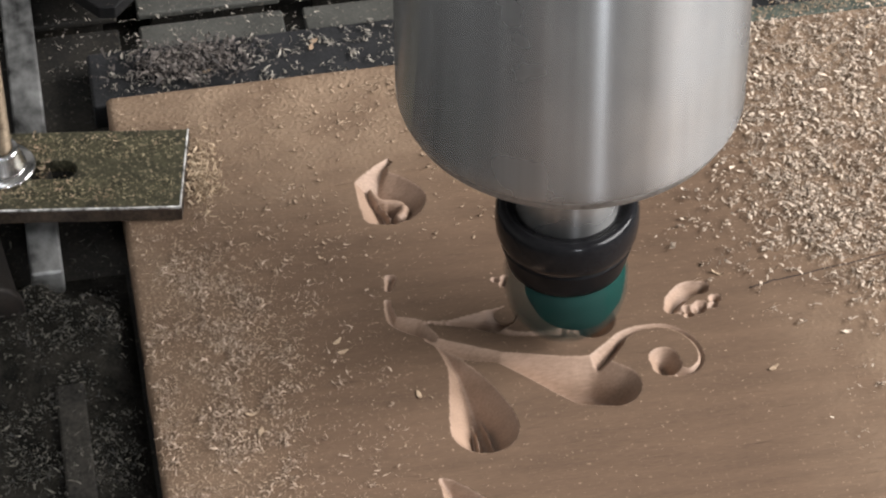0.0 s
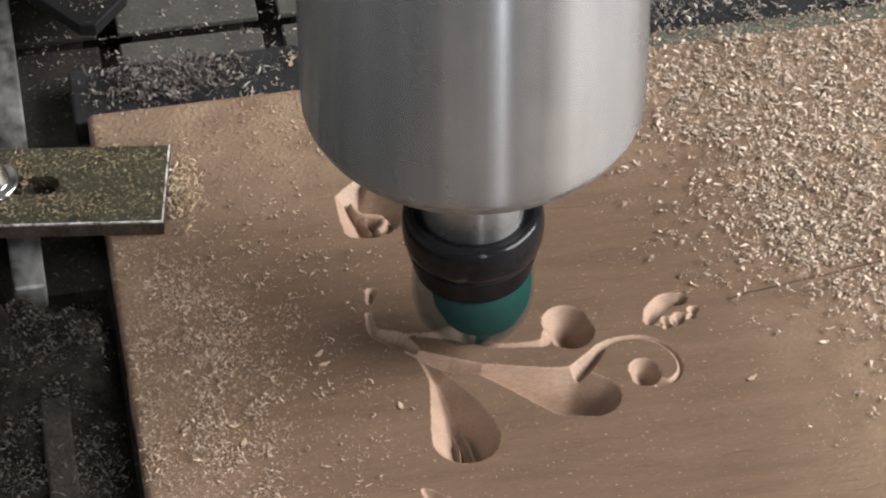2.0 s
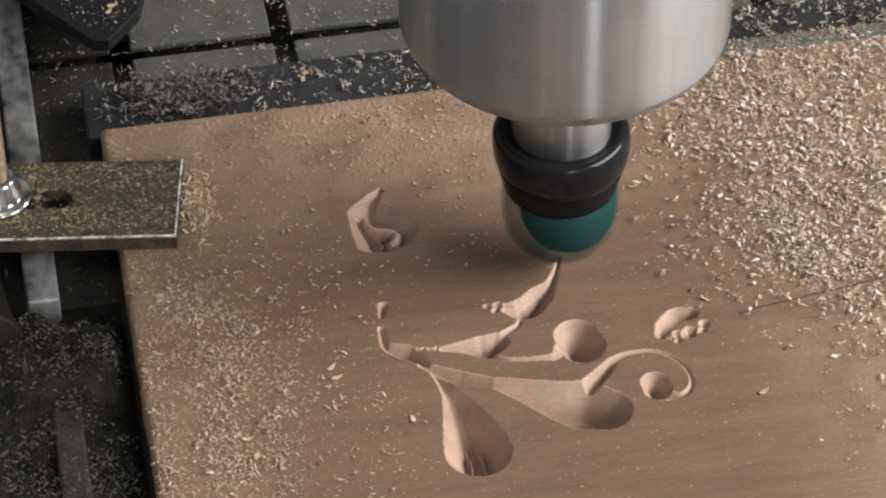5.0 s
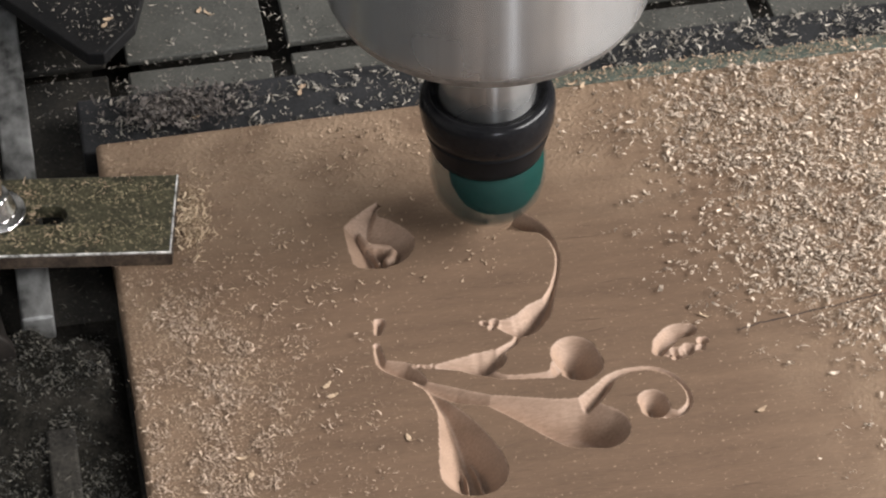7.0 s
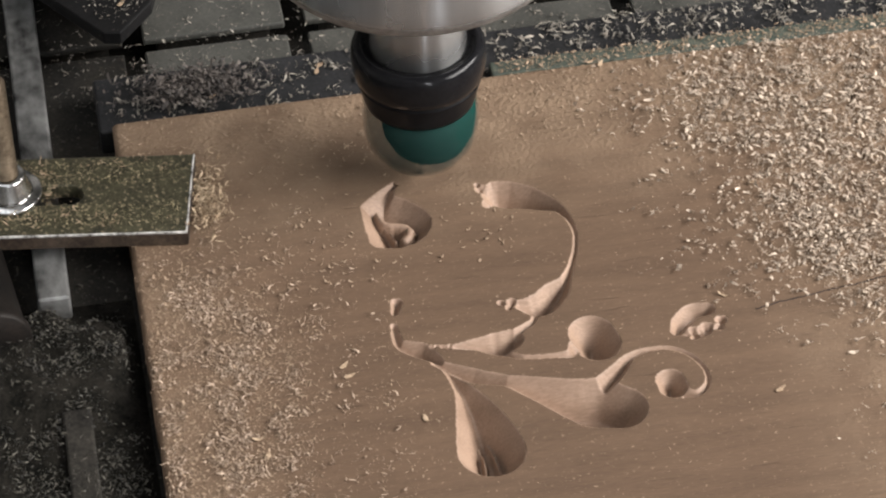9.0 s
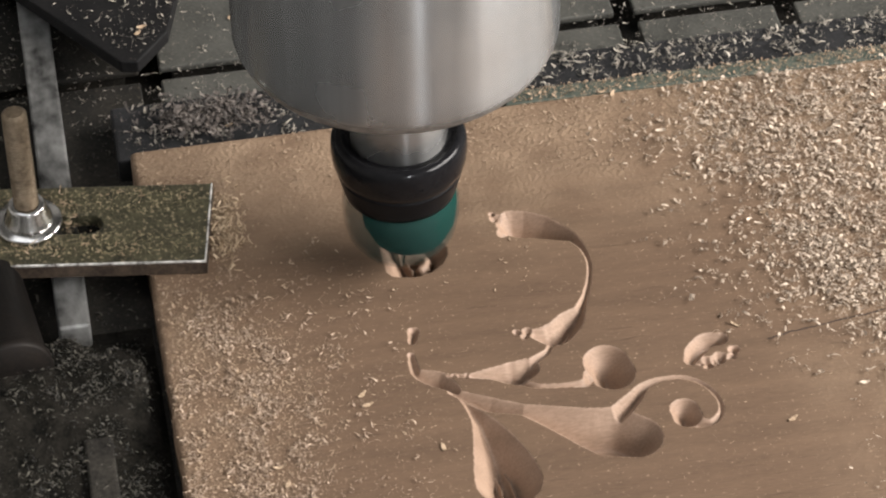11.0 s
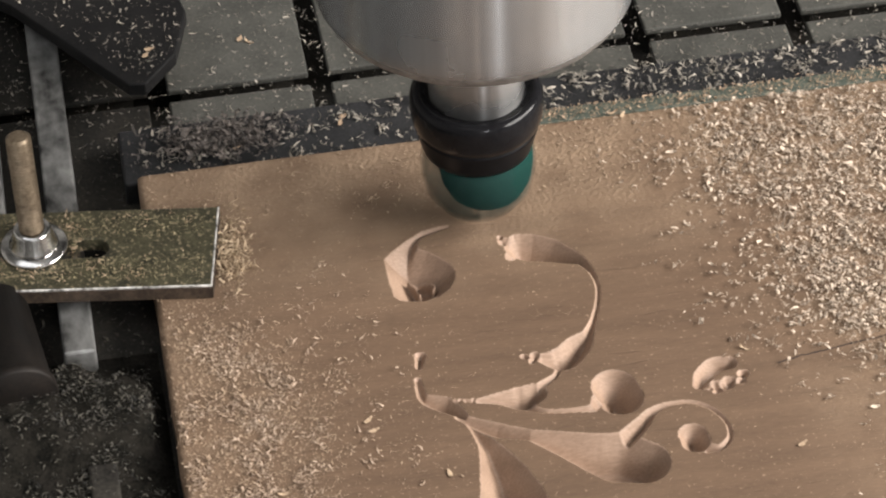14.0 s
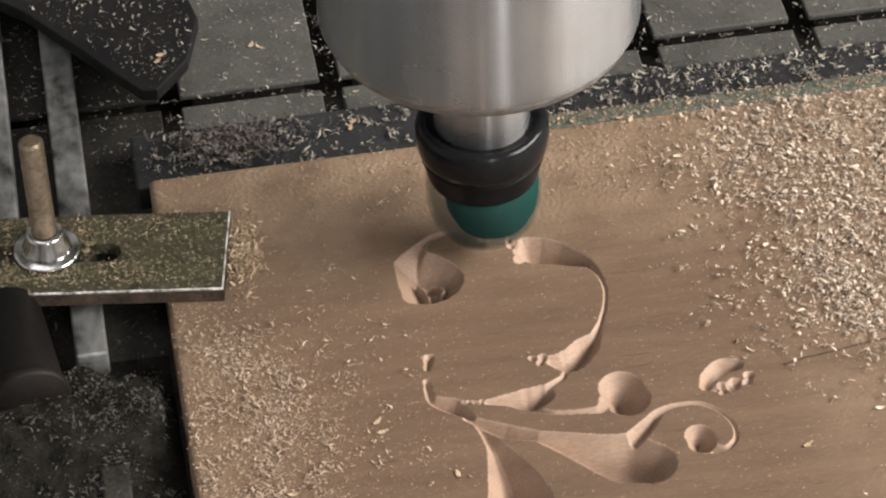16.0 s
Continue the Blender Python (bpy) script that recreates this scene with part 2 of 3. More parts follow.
def chip_wood(name, dark, light):
    m, nodes, links, b = material(name, 0.75)
    g, ramp = nodes.new("ShaderNodeNewGeometry"), nodes.new("ShaderNodeValToRGB")
    ramp.color_ramp.elements[0].color, ramp.color_ramp.elements[1].color = (*dark, 1), (*light, 1)
    links.new(g.outputs["Random Per Island"], ramp.inputs["Fac"])
    links.new(ramp.outputs["Color"], b.inputs["Base Color"])
    return m


M_CHIP = chip_wood("wood_chip", (0.19, 0.130, 0.086), (0.41, 0.303, 0.207))
M_CHIP_PALE = chip_wood("pale_wood_chip", (0.22, 0.168, 0.125), (0.54, 0.445, 0.35))
M_CHIP_GREY = chip_wood("dusty_grey_chip", (0.06, 0.056, 0.049), (0.34, 0.305, 0.255))
M_CHIP_DARK = chip_wood("oily_dark_chip", (0.008, 0.0075, 0.0065), (0.085, 0.077, 0.060))
M_CHIP_TAN = chip_wood("fresh_tan_chip", (0.26, 0.18, 0.108), (0.50, 0.385, 0.26))
M_CHIP_GOLD = chip_wood("golden_chip", (0.13, 0.115, 0.058), (0.42, 0.35, 0.21))
M_CHIP_CREAM = chip_wood("cream_chip", (0.19, 0.130, 0.090), (0.48, 0.368, 0.275))
M_CHIP_SOOTY = chip_wood("sooty_shaving", (0.030, 0.026, 0.024), (0.145, 0.122, 0.106))


# ---- builders ----
def finish(name, verts, faces, mats, parent=None, label="", smooth=False, index=None):
    me = bpy.data.meshes.new(name)
    me.from_pydata(verts, [], faces)
    for m in mats:
        me.materials.append(m)
    if index is not None:
        me.polygons.foreach_set("material_index", index)
    if smooth:
        me.polygons.foreach_set("use_smooth", [True] * len(me.polygons))
    me.update()
    ob = new(name, me)
    if parent:
        ob.parent = parent
    if label:
        tagged(ob, label)
    return ob


def part(name, bm, mat, parent=None, label="", smooth=False):
    me = bpy.data.meshes.new(name)
    bmesh.ops.recalc_face_normals(bm, faces=bm.faces)
    if smooth:
        for f in bm.faces:
            f.smooth = True
    bm.to_mesh(me)
    bm.free()
    me.materials.append(mat)
    ob = new(name, me)
    if parent:
        ob.parent = parent
    if label:
        tagged(ob, label)
    return ob


def slab(x0, x1, y0, y1, z0, z1, bevel=0.0006):
    bm = bmesh.new()
    bmesh.ops.create_cube(bm, size=1, matrix=Matrix.LocRotScale(((x0 + x1) / 2, (y0 + y1) / 2, (z0 + z1) / 2), None, (x1 - x0, y1 - y0, z1 - z0)))
    if bevel:
        bmesh.ops.bevel(bm, geom=bm.edges[:], offset=bevel, segments=2, affect="EDGES", profile=0.5)
    return bm


def prism(outline, z0, z1, bevel=0.0006, hole=None):
    """An upright prism over an outline, with its edges rounded; hole: an outline cut through it."""
    bm = bmesh.new()
    vs = [bm.verts.new((x, y, z0)) for x, y in outline]
    if hole:
        hs = [bm.verts.new((x, y, z0)) for x, y in hole]
        es = [bm.edges.new((a, b)) for ring in (vs, hs) for a, b in zip(ring, ring[1:] + ring[:1])]
        faces = [g for g in bmesh.ops.triangle_fill(bm, use_beauty=True, edges=es)["geom"] if isinstance(g, bmesh.types.BMFace)]
    else:
        faces = [bm.faces.new(vs)]
    out = bmesh.ops.extrude_face_region(bm, geom=faces)
    bmesh.ops.translate(bm, verts=[g for g in out["geom"] if isinstance(g, bmesh.types.BMVert)], vec=(0, 0, z1 - z0))
    if bevel:
        bmesh.ops.recalc_face_normals(bm, faces=bm.faces)
        sharp = [e for e in bm.edges if len(e.link_faces) == 2 and e.calc_face_angle() > 0.6]
        bmesh.ops.bevel(bm, geom=sharp, offset=bevel, segments=2, affect="EDGES", profile=0.5)
    return bm


def lathe(profile, steps=64, centre=(0, 0)):
    """A body of revolution about z from (radius, height) pairs, closed at radius 0."""
    bm = bmesh.new()
    rings = []
    for r, z in profile:
        if r <= 0:
            rings.append([bm.verts.new((centre[0], centre[1], z))])
        else:
            rings.append([bm.verts.new((centre[0] + r * math.cos(a), centre[1] + r * math.sin(a), z)) for a in (2 * math.pi * k / steps for k in range(steps))])
    for lo, hi in zip(rings, rings[1:]):
        for k in range(steps):
            n = (k + 1) % steps
            if len(lo) == 1:
                bm.faces.new((lo[0], hi[n], hi[k]))
            elif len(hi) == 1:
                bm.faces.new((lo[k], lo[n], hi[0]))
            else:
                bm.faces.new((lo[k], lo[n], hi[n], hi[k]))
    return bm


def empty(name, x=0, y=0, z=0):
    ob = new(name)
    ob.location = (x, y, z)
    ob.empty_display_size = 0.01
    return ob


rng = np.random.default_rng(7)


def chips(name, xy, z, length, mat, label, lift=0.0, flat=0.75, curl=(0.9, 5.6), width=(0.10, 0.32)):
    """Curled shavings, each a bent strip with its lowest corner on the surface: xy an (n, 2) array, length a range in metres."""
    n = len(xy)
    ln = length[0] + (length[1] - length[0]) * rng.random(n) ** 2.9
    cu, wi = rng.uniform(*curl, n), ln * rng.uniform(*width, n)
    s = np.linspace(-0.5, 0.5, 4)
    a = s[None, :] * cu[:, None]
    px, pz = ln[:, None] * np.sin(a) / cu[:, None], ln[:, None] * (1 - np.cos(a)) / cu[:, None]
    taper = np.array([0.45, 1.0, 0.9, 0.35])
    pts = np.zeros((n, 4, 2, 3))
    for side, sg in ((0, -0.5), (1, 0.5)):
        pts[:, :, side, 0], pts[:, :, side, 2] = px, pz
        pts[:, :, side, 1] = sg * wi[:, None] * taper + rng.normal(0, 0.06, (n, 4)) * wi[:, None]
    ax, ay, az = rng.normal(0, 0.55, n), rng.normal(0, 0.4, n), rng.uniform(0, 6.2832, n)
    flip = rng.random(n) < 0.5
    ax = ax + flip * math.pi
    pts = pts.reshape(n, 8, 3)

    def turn(p, i, j, ang):
        c, d = np.cos(ang)[:, None], np.sin(ang)[:, None]
        u, v = p[:, :, i].copy(), p[:, :, j].copy()
        p[:, :, i], p[:, :, j] = c * u - d * v, d * u + c * v

    turn(pts, 1, 2, ax), turn(pts, 0, 2, ay), turn(pts, 0, 1, az)
    pts[:, :, 2] = flat * (pts[:, :, 2] - pts[:, :, 2].min(1)[:, None])
    pts[:, :, 0] += xy[:, 0][:, None]
    pts[:, :, 1] += xy[:, 1][:, None]
    zz = z if np.ndim(z) else np.full(n, z)
    pts[:, :, 2] += (zz + lift * rng.random(n))[:, None]
    quad = np.array([[0, 2, 3, 1], [2, 4, 5, 3], [4, 6, 7, 5]])
    faces = (np.arange(n)[:, None, None] * 8 + quad[None]).reshape(-1, 4)
    ob = finish(name, pts.reshape(-1, 3).tolist(), faces.tolist(), [mat])
    return tagged(ob, label, "wood chips", "", "stuff")


def scatter(n, x0, x1, y0, y1, keep):
    """n random places in a rectangle, each kept with the chance keep(x, y)."""
    p = np.column_stack((rng.uniform(x0, x1, n), rng.uniform(y0, y1, n)))
    return p[rng.random(n) < keep(p[:, 0], p[:, 1])]


def tufts(p, count, spread):
    "Each place becomes a tuft of a few places close together."
    q = np.repeat(p, rng.integers(1, count + 1, len(p)), 0)
    return q + rng.normal(0, spread, q.shape)


def patchy(x, y, scale, cut=0.0):
    "0 to 1, in soft patches."
    v = np.array([noise.noise((a * scale, b * scale, 4.7)) for a, b in zip(x, y)])
    return soft(v, cut - 0.22, cut + 0.28)


def soft(v, a, b):
    t = np.clip((v - a) / (b - a), 0, 1)
    return t * t * (3 - 2 * t)


# ---- the room ----
for nm, box in (("wall_north", (-2.4, 2.5, 2.4, 2.5, -0.85, 2.0)), ("wall_south", (-2.4, 2.5, -2.5, -2.4, -0.85, 2.0)), ("wall_west", (-2.5, -2.4, -2.5, 2.5, -0.85, 2.0)), ("wall_east", (2.4, 2.5, -2.4, 2.4, -0.85, 2.0))):
    tagged(part(nm, slab(*box, 0), M_WALL_WHITE if nm == "wall_west" else M_WALL), "plain plastered workshop wall", "wall", "", "structure")
tagged(part("floor", slab(-2.5, 2.5, -2.5, 2.5, -0.95, -0.85, 0), M_FLOOR), "grey concrete workshop floor", "floor", "", "structure")
tagged(part("ceiling", slab(-2.5, 2.5, -2.5, 2.5, 2.0, 2.1, 0), M_WALL), "plain pale workshop ceiling", "ceiling", "", "structure")

# ---- the machine table ----
ZT = -0.012
table = tagged(empty("machine_table", 0.1, 0, -0.85), "grey slotted router table, dusted with chips", "machine table")
table.location = (0, 0, 0)
part("bed", slab(-0.42, 0.62, -0.5, 0.5, -0.09, ZT - 0.013, 0.004), M_DARK, table, "black oily bed under the slotted plates")
for x in (-0.36, 0.56):
    for y in (-0.44, 0.44):
        part("leg", slab(x - 0.03, x + 0.03, y - 0.03, y + 0.03, -0.85, -0.09, 0.003), M_DARK, table)
edges = [-0.4] + [0.0065 + 0.0462 * k for k in range(13)]
for a, b in zip(edges, edges[1:]):
    x0, x1 = a + (0.0058 if a > 0 else 0.0006), b
    for y0, y1 in ((-0.48, 0.0425), (0.0475, 0.48)):
        left = b < 0.01
        plate = part("plate", slab(x0, x1, y0, y1, ZT - 0.0022, ZT, 0.0006), M_DARK if left else M_PLATE, table, "dark oily plate" if left else "")
        part("web", slab(x0 + 0.004, x1 - 0.004, y0 + 0.004, y1 - 0.004, ZT - 0.0129, ZT - 0.0021, 0), M_DARK, plate, "dark web under the plate")

# ---- the carved board ----
# strokes of the carving: x, y, half width and nominal depth, in millimetres; the cut goes deeper the wider it is
STROKES = {
    "blob": [(64.0, -82.4, 1.5, 1.2), (63.0, -86.0, 1.0, 1)],
    "stem": [(61.9, -90.7, 0.9, 1), (62.0, -94.2, 1.1, 1), (62.4, -97.0, 1.4, 1), (64.2, -98.6, 2.1, 1), (67.0, -100.2, 2.7, 1), (69.6, -102.8, 1.9, 1), (71.0, -104.6, 1.3, 1)],
    "leaf": [(69.8, -105.1, 1, 1.2), (78.3, -111.2, 2.5, 2.2), (86.2, -114.5, 1.8, 1.6), (93.8, -118.9, 4, 2.4), (101.3, -123.4, 6.5, 3.4), (106.4, -126.0, 8.3, 4), (111.5, -128.5, 7, 4)],
    "scroll": [(109.8, -119.6, 2.6, 2.4), (114.3, -115.5, 2, 1.8), (117.6, -112.2, 1.2, 1.3), (122.5, -110.6, 0.7, 0.9), (128.1, -111.2, 0.6, 0.8), (132.3, -114.4, 0.6, 0.8), (134.7, -119.4, 0.6, 0.8), (134.4, -124.3, 0.7, 0.9), (131.5, -127.2, 1, 1.1), (128.0, -127.0, 1.6, 1.5)],
    "scroll_bowl": [(125.8, -124.2, 3.7, 3), (125.6, -121.8, 3.6, 3)],
    "teardrop": [(71.0, -104.8, 0.9, 1), (73.2, -110.0, 1.3, 1), (75.2, -115.6, 2.3, 1), (76.6, -121.0, 4.1, 1), (77.6, -127.4, 6.2, 1), (78.2, -133.6, 7.8, 1), (78.3, -136.9, 8.2, 1)],
    "tick": [(69.8, -99.1, 0.6, 0.7), (74.6, -100.4, 0.7, 0.8)],
    "leaf_low": [(75.7, -100.6, 0.8, 0.9), (81.6, -100.9, 2.2, 1.8), (86.5, -101.7, 4, 2.6), (90.0, -100.5, 3.2, 2.4)],
    "vein": [(90.0, -100.5, 2.2, 1.8), (92.1, -98.3, 1.2, 1.2), (96.2, -95.6, 0.8, 0.9), (97.6, -92.8, 0.8, 0.9)],
    "run": [(87.3, -105.0, 1.2, 1.2), (91.8, -107.3, 0.7, 0.8), (99.4, -108.3, 0.8, 0.9), (103.7, -108.2, 1.4, 1.4), (105.6, -105.9, 2.2, 1.8)],
    "bowl": [(110.0, -102.1, 5.8, 3.6), (110.6, -105.9, 6, 3.8)],
    "nib": [(89.8, -87.6, 1, 0.9), (92.0, -88.3, 1.2, 0.9), (94.0, -88.9, 1.5, 1)],
    "leaf_mid": [(94.6, -89.1, 1.8, 1.6), (99.2, -90.1, 4, 2.6), (103.9, -86.2, 3.5, 2.4), (107.2, -82.7, 1.5, 1.4)],
    "curl": [(107.2, -82.7, 1.5, 1.4), (109.6, -77.9, 0.8, 0.9), (111.9, -71.9, 0.6, 0.8), (113.2, -65.7, 0.6, 0.8), (112.6, -59.8, 0.8, 1), (110.8, -55.5, 1.5, 1.6)],
    "curl_head": [(110.8, -55.5, 1.5, 1.6), (107.5, -53.1, 3, 2.4), (102.9, -50.0, 4.5, 3), (98.7, -48.3, 5.2, 3.2), (96.8, -47.3, 4.6, 3)],
    "rag": [(96.1, -46.0, 2, 1.6), (93.4, -44.4, 1.5, 1.3), (91.7, -44.0, 1.2, 1.1)],
    "rag_low": [(95.7, -48.6, 2, 1.6), (93.5, -50.4, 1.8, 1.5)],
    "heart": [(140.0, -99.4, 2.2, 2.4), (136.4, -99.6, 2.6, 2.6), (133.0, -102.4, 2.5, 2.4), (131.2, -105.4, 1.8, 2)],
    "heart_rag": [(132.6, -106.6, 1.6, 1.4), (136.4, -107.0, 1.7, 1.6), (139.6, -105.6, 1.6, 1.4), (142.6, -105.2, 1.5, 1.3)],
    "arm_tip": [(72.2, -37.9, 1.1, 1.2), (75.8, -36.8, 0.8, 0.8), (79.0, -36.3, 0.4, 0.6)],
    "low_leaf": [(65.4, -151.9, 0.8, 1), (67.5, -155.6, 2.6, 2), (70.7, -164.2, 6, 3.5), (72.0, -171.6, 7, 4)],
}
# ridges left standing in the bowls: x, y, half width, height
RIDGES = {
    "tear_left": [(76.6, -129, 0.5, 1.2), (76.8, -134, 0.8, 3.4), (76.6, -140, 0.7, 2.6)],
    "tear_right": [(78.6, -128, 0.5, 1.2), (79.6, -133, 0.8, 3.2), (80.2, -139, 0.7, 2.6)],
    "hook_left": [(65.8, -51.5, 0.5, 3.2), (67.3, -54.6, 0.6, 4.2), (68.0, -57.0, 0.7, 4.0)],
    "hook_right": [(67.0, -51.6, 0.5, 2.6), (70.2, -52.2, 0.6, 3.4), (72.2, -54.4, 0.6, 3.8), (71.4, -56.8, 0.6, 3.2)],
}


# the hooked hollow: its outline, in millimetres
HOOK = [(73.6, -37.2), (71.0, -37.4), (66.9, -40.0), (63.2, -42.9), (60.6, -45.6), (60.4, -49.5), (60.5, -54.0), (60.9, -59.6), (62.0, -61.4), (64.4, -62.3), (68.6, -62.9), (72.4, -61.8), (75.6, -59.4), (77.6, -56.0), (77.9, -52.8), (76.9, -50.2), (74.6, -47.0), (72.0, -44.6), (69.8, -43.2), (70.0, -41.0), (71.6, -39.2)]


def hollow(gx, gy, outline):
    """Depth of a hollow whose walls slope evenly inwards from an outline and whose bottom is rounded."""
    X, Y = np.meshgrid(gx, gy, indexing="ij")
    near, inside = np.full(X.shape, 1e9), np.zeros(X.shape, bool)
    for (ax, ay), (bx, by) in zip(outline, outline[1:] + outline[:1]):
        f = np.clip(((X - ax) * (bx - ax) + (Y - ay) * (by - ay)) / ((bx - ax) ** 2 + (by - ay) ** 2), 0, 1)
        near = np.minimum(near, np.hypot(X - ax - f * (bx - ax), Y - ay - f * (by - ay)))
        inside ^= ((ay > Y) != (by > Y)) & (X < (bx - ax) * (Y - ay) / (by - ay + 1e-12) + ax)
    return np.where(inside, 9.0 * (1 - np.exp(-near * 1.45 / 9.0 - (near / 9.0) ** 2)), 0)


def samples(stroke, step=0.3):
    """The stroke as closely spaced circles, smoothly bent through its corners."""
    p = np.array(stroke, float)
    ext = np.vstack((2 * p[0] - p[1], p, 2 * p[-1] - p[-2]))
    out = []
    for k in range(1, len(ext) - 2):
        a, b, c, d = ext[k - 1:k + 3]
        n = max(2, int(np.hypot(*(c - b)[:2]) / step))
        for t in np.linspace(0, 1, n, endpoint=k == len(ext) - 3):
            q = 0.5 * (2 * b + (c - a) * t + (2 * a - 5 * b + 4 * c - d) * t * t + (3 * b - a - 3 * c + d) * t ** 3)
            q[2:] = b[2:] + (c - b)[2:] * t
            out.append(q)
    return np.array(out)


def carve(gx, gy):
    """Depth of the carving in millimetres over a grid of places in millimetres."""
    deep = np.zeros((len(gx), len(gy)))
    wild = np.random.default_rng(3)

    def brush(table_of, sign):
        layer = np.zeros_like(deep)
        for title, stroke in table_of.items():
            ragged = title in ("rag", "rag_low", "heart_rag", "tick", "nib")
            for x, y, r, d in samples(stroke):
                if ragged:
                    x, y = x + wild.normal(0, 0.42 * r), y + wild.normal(0, 0.42 * r)
                    r = r * (0.25 + 0.75 * wild.random())
                d = 1.5 * r if sign > 0 else d
                i0, i1 = np.searchsorted(gx, (x - r, x + r))
                j0, j1 = np.searchsorted(gy, (y - r, y + r))
                if i1 > i0 and j1 > j0:
                    q = ((gx[i0:i1, None] - x) ** 2 + (gy[None, j0:j1] - y) ** 2) / r ** 2
                    layer[i0:i1, j0:j1] = np.maximum(layer[i0:i1, j0:j1], np.minimum(9.6, d * np.clip(1.12 - np.sqrt(np.clip(q, 0, 1) * 1.24 + 0.0144), 0, 1)))
        return layer

    deep = np.maximum(brush(STROKES, 1), hollow(gx, gy, HOOK))
    ridge = brush(RIDGES, -1)
    return np.where(deep > 0, np.maximum(deep - ridge * 1.1, deep * 0.3), 0)


def build_board():
    w, h, thick = 300.0, 300.0, 12.0
    rim = [0, 0.25, 0.7, 1.4, 2.6]
    gx = np.unique(np.round(np.concatenate((rim, np.arange(6, 57, 5.0), np.arange(57, 146.01, 0.31), np.arange(148, w + 1, 6.0))), 3))
    gy = -np.unique(np.round(np.concatenate((rim, np.arange(6, 32, 5.0), np.arange(32, 166.01, 0.31), np.arange(170, h + 1, 6.0))), 3))[::-1]
    deep = carve(gx, gy)
    X, Y = np.meshgrid(gx, gy, indexing="ij")
    round_off = np.maximum(0, 1.4 - X) ** 2 * 0.55 + np.maximum(0, 1.4 + Y) ** 2 * 0.45
    Z = -deep - round_off
    rough = rng.normal(0, 0.028, Z.shape) * (deep > 0.3)
    Z = Z + rough
    wob = np.array([noise.noise((0.0, y * 0.09, 7.0)) + 0.5 * noise.noise((0.0, y * 0.5, 2.0)) for y in gy]) * 0.35
    X = X + wob[None, :] * np.clip(1 - X / 3, 0, 1)
    nx, ny = X.shape
    verts = np.column_stack((X.ravel(), Y.ravel(), Z.ravel())) / 1000
    idx = np.arange(nx * ny).reshape(nx, ny)
    quads = np.stack((idx[:-1, :-1], idx[1:, :-1], idx[1:, 1:], idx[:-1, 1:]), -1).reshape(-1, 4)
    dq = np.maximum.reduce((deep[:-1, :-1], deep[1:, :-1], deep[1:, 1:], deep[:-1, 1:])).ravel()
    mat = np.where(dq > 0.15, 1, 0)
    border = np.concatenate((idx[:, 0], idx[-1, 1:], idx[-2::-1, -1], idx[0, -2:0:-1]))
    low = verts[border].copy()
    low[:, 2] = -thick / 1000
    base = len(verts)
    verts = np.vstack((verts, low))
    nb = len(border)
    k = np.arange(nb)
    sides = np.column_stack((border, base + k, base + (k + 1) % nb, border[(k + 1) % nb]))
    faces = quads.tolist() + sides.tolist() + [list(range(base + nb - 1, base - 1, -1))]
    index = np.concatenate((mat, np.full(nb + 1, 2))).astype(np.int32)
    ob = finish("board", verts.tolist(), faces, [M_TOP, M_CUT, M_SIDE], None, "", True, index)
    return tagged(ob, "brown wooden board with a half-carved scroll ornament", "board")


board = build_board()

# a fine crack in the board's face
pts = [(152.0, -101.8), (158.5, -100.4), (166, -99.6), (172, -98.5), (178.5, -97.9), (185, -96.8), (196, -95.4), (215, -92.6)]
bm = bmesh.new()
prev = None
for k, (x, y) in enumerate(pts):
    for f in range(6 if k < len(pts) - 1 else 1):
        nx_, ny_ = pts[min(k + 1, len(pts) - 1)]
        u, v = x + (nx_ - x) * f / 6, y + (ny_ - y) * f / 6
        v += 0.35 * noise.noise((u * 0.9, 0, 1))
        w = 0.26 + 0.14 * noise.noise((u * 0.7, 4, 1))
        pair = [bm.verts.new((u / 1000, (v + s * w) / 1000, 0.00006)) for s in (-1, 1)]
        if prev:
            bm.faces.new((prev[0], pair[0], pair[1], prev[1]))
        prev = pair
part("crack", bm, M_CRACK, board, "thin dark crack in the wood")

# wood still standing in the strokes that the cutter opens during the shot
PLUGS = []


def uncut(stroke, t0, t1, pieces):
    s = samples(STROKES[stroke], 0.3)
    cuts = np.array_split(np.arange(len(s)), pieces)
    for n, c in enumerate(cuts):
        seg = s[c[0]:min(c[-1] + 2, len(s))]
        a, b = seg[0], seg[-1]
        d = (b - a)[:2] / max(1e-6, np.hypot(*(b - a)[:2]))
        side = np.array((-d[1], d[0]))
        ring = []
        for q in seg:
            ring.append(q[:2] - side * (q[2] + 0.5))
        for k in range(1, 8):
            ang = -math.pi / 2 + math.pi * k / 8
            ring.append(b[:2] + (d * math.cos(ang) + side * math.sin(ang)) * (b[2] + 0.5))
        for q in seg[::-1]:
            ring.append(q[:2] + side * (q[2] + 0.5))
        for k in range(1, 8):
            ang = math.pi / 2 + math.pi * k / 8
            ring.append(a[:2] + (d * math.cos(ang) + side * math.sin(ang)) * (a[2] + 0.5))
        mid = seg[len(seg) // 2][:2]
        out = [((p[0] - mid[0]) / 1000, (p[1] - mid[1]) / 1000) for p in ring]
        ob = part("uncut_wood", prism(out, -0.0008, 0.0, 0), M_TOP)
        tagged(ob, "brown dusty wood not yet carved away", "uncut wood", "uncut wood in the ornament")
        PLUGS.append((ob, mid[0] / 1000, mid[1] / 1000, 0.00001 + 0.00001 * (len(PLUGS) % 4), t0 + (t1 - t0) * (n + 0.5) / len(cuts)))


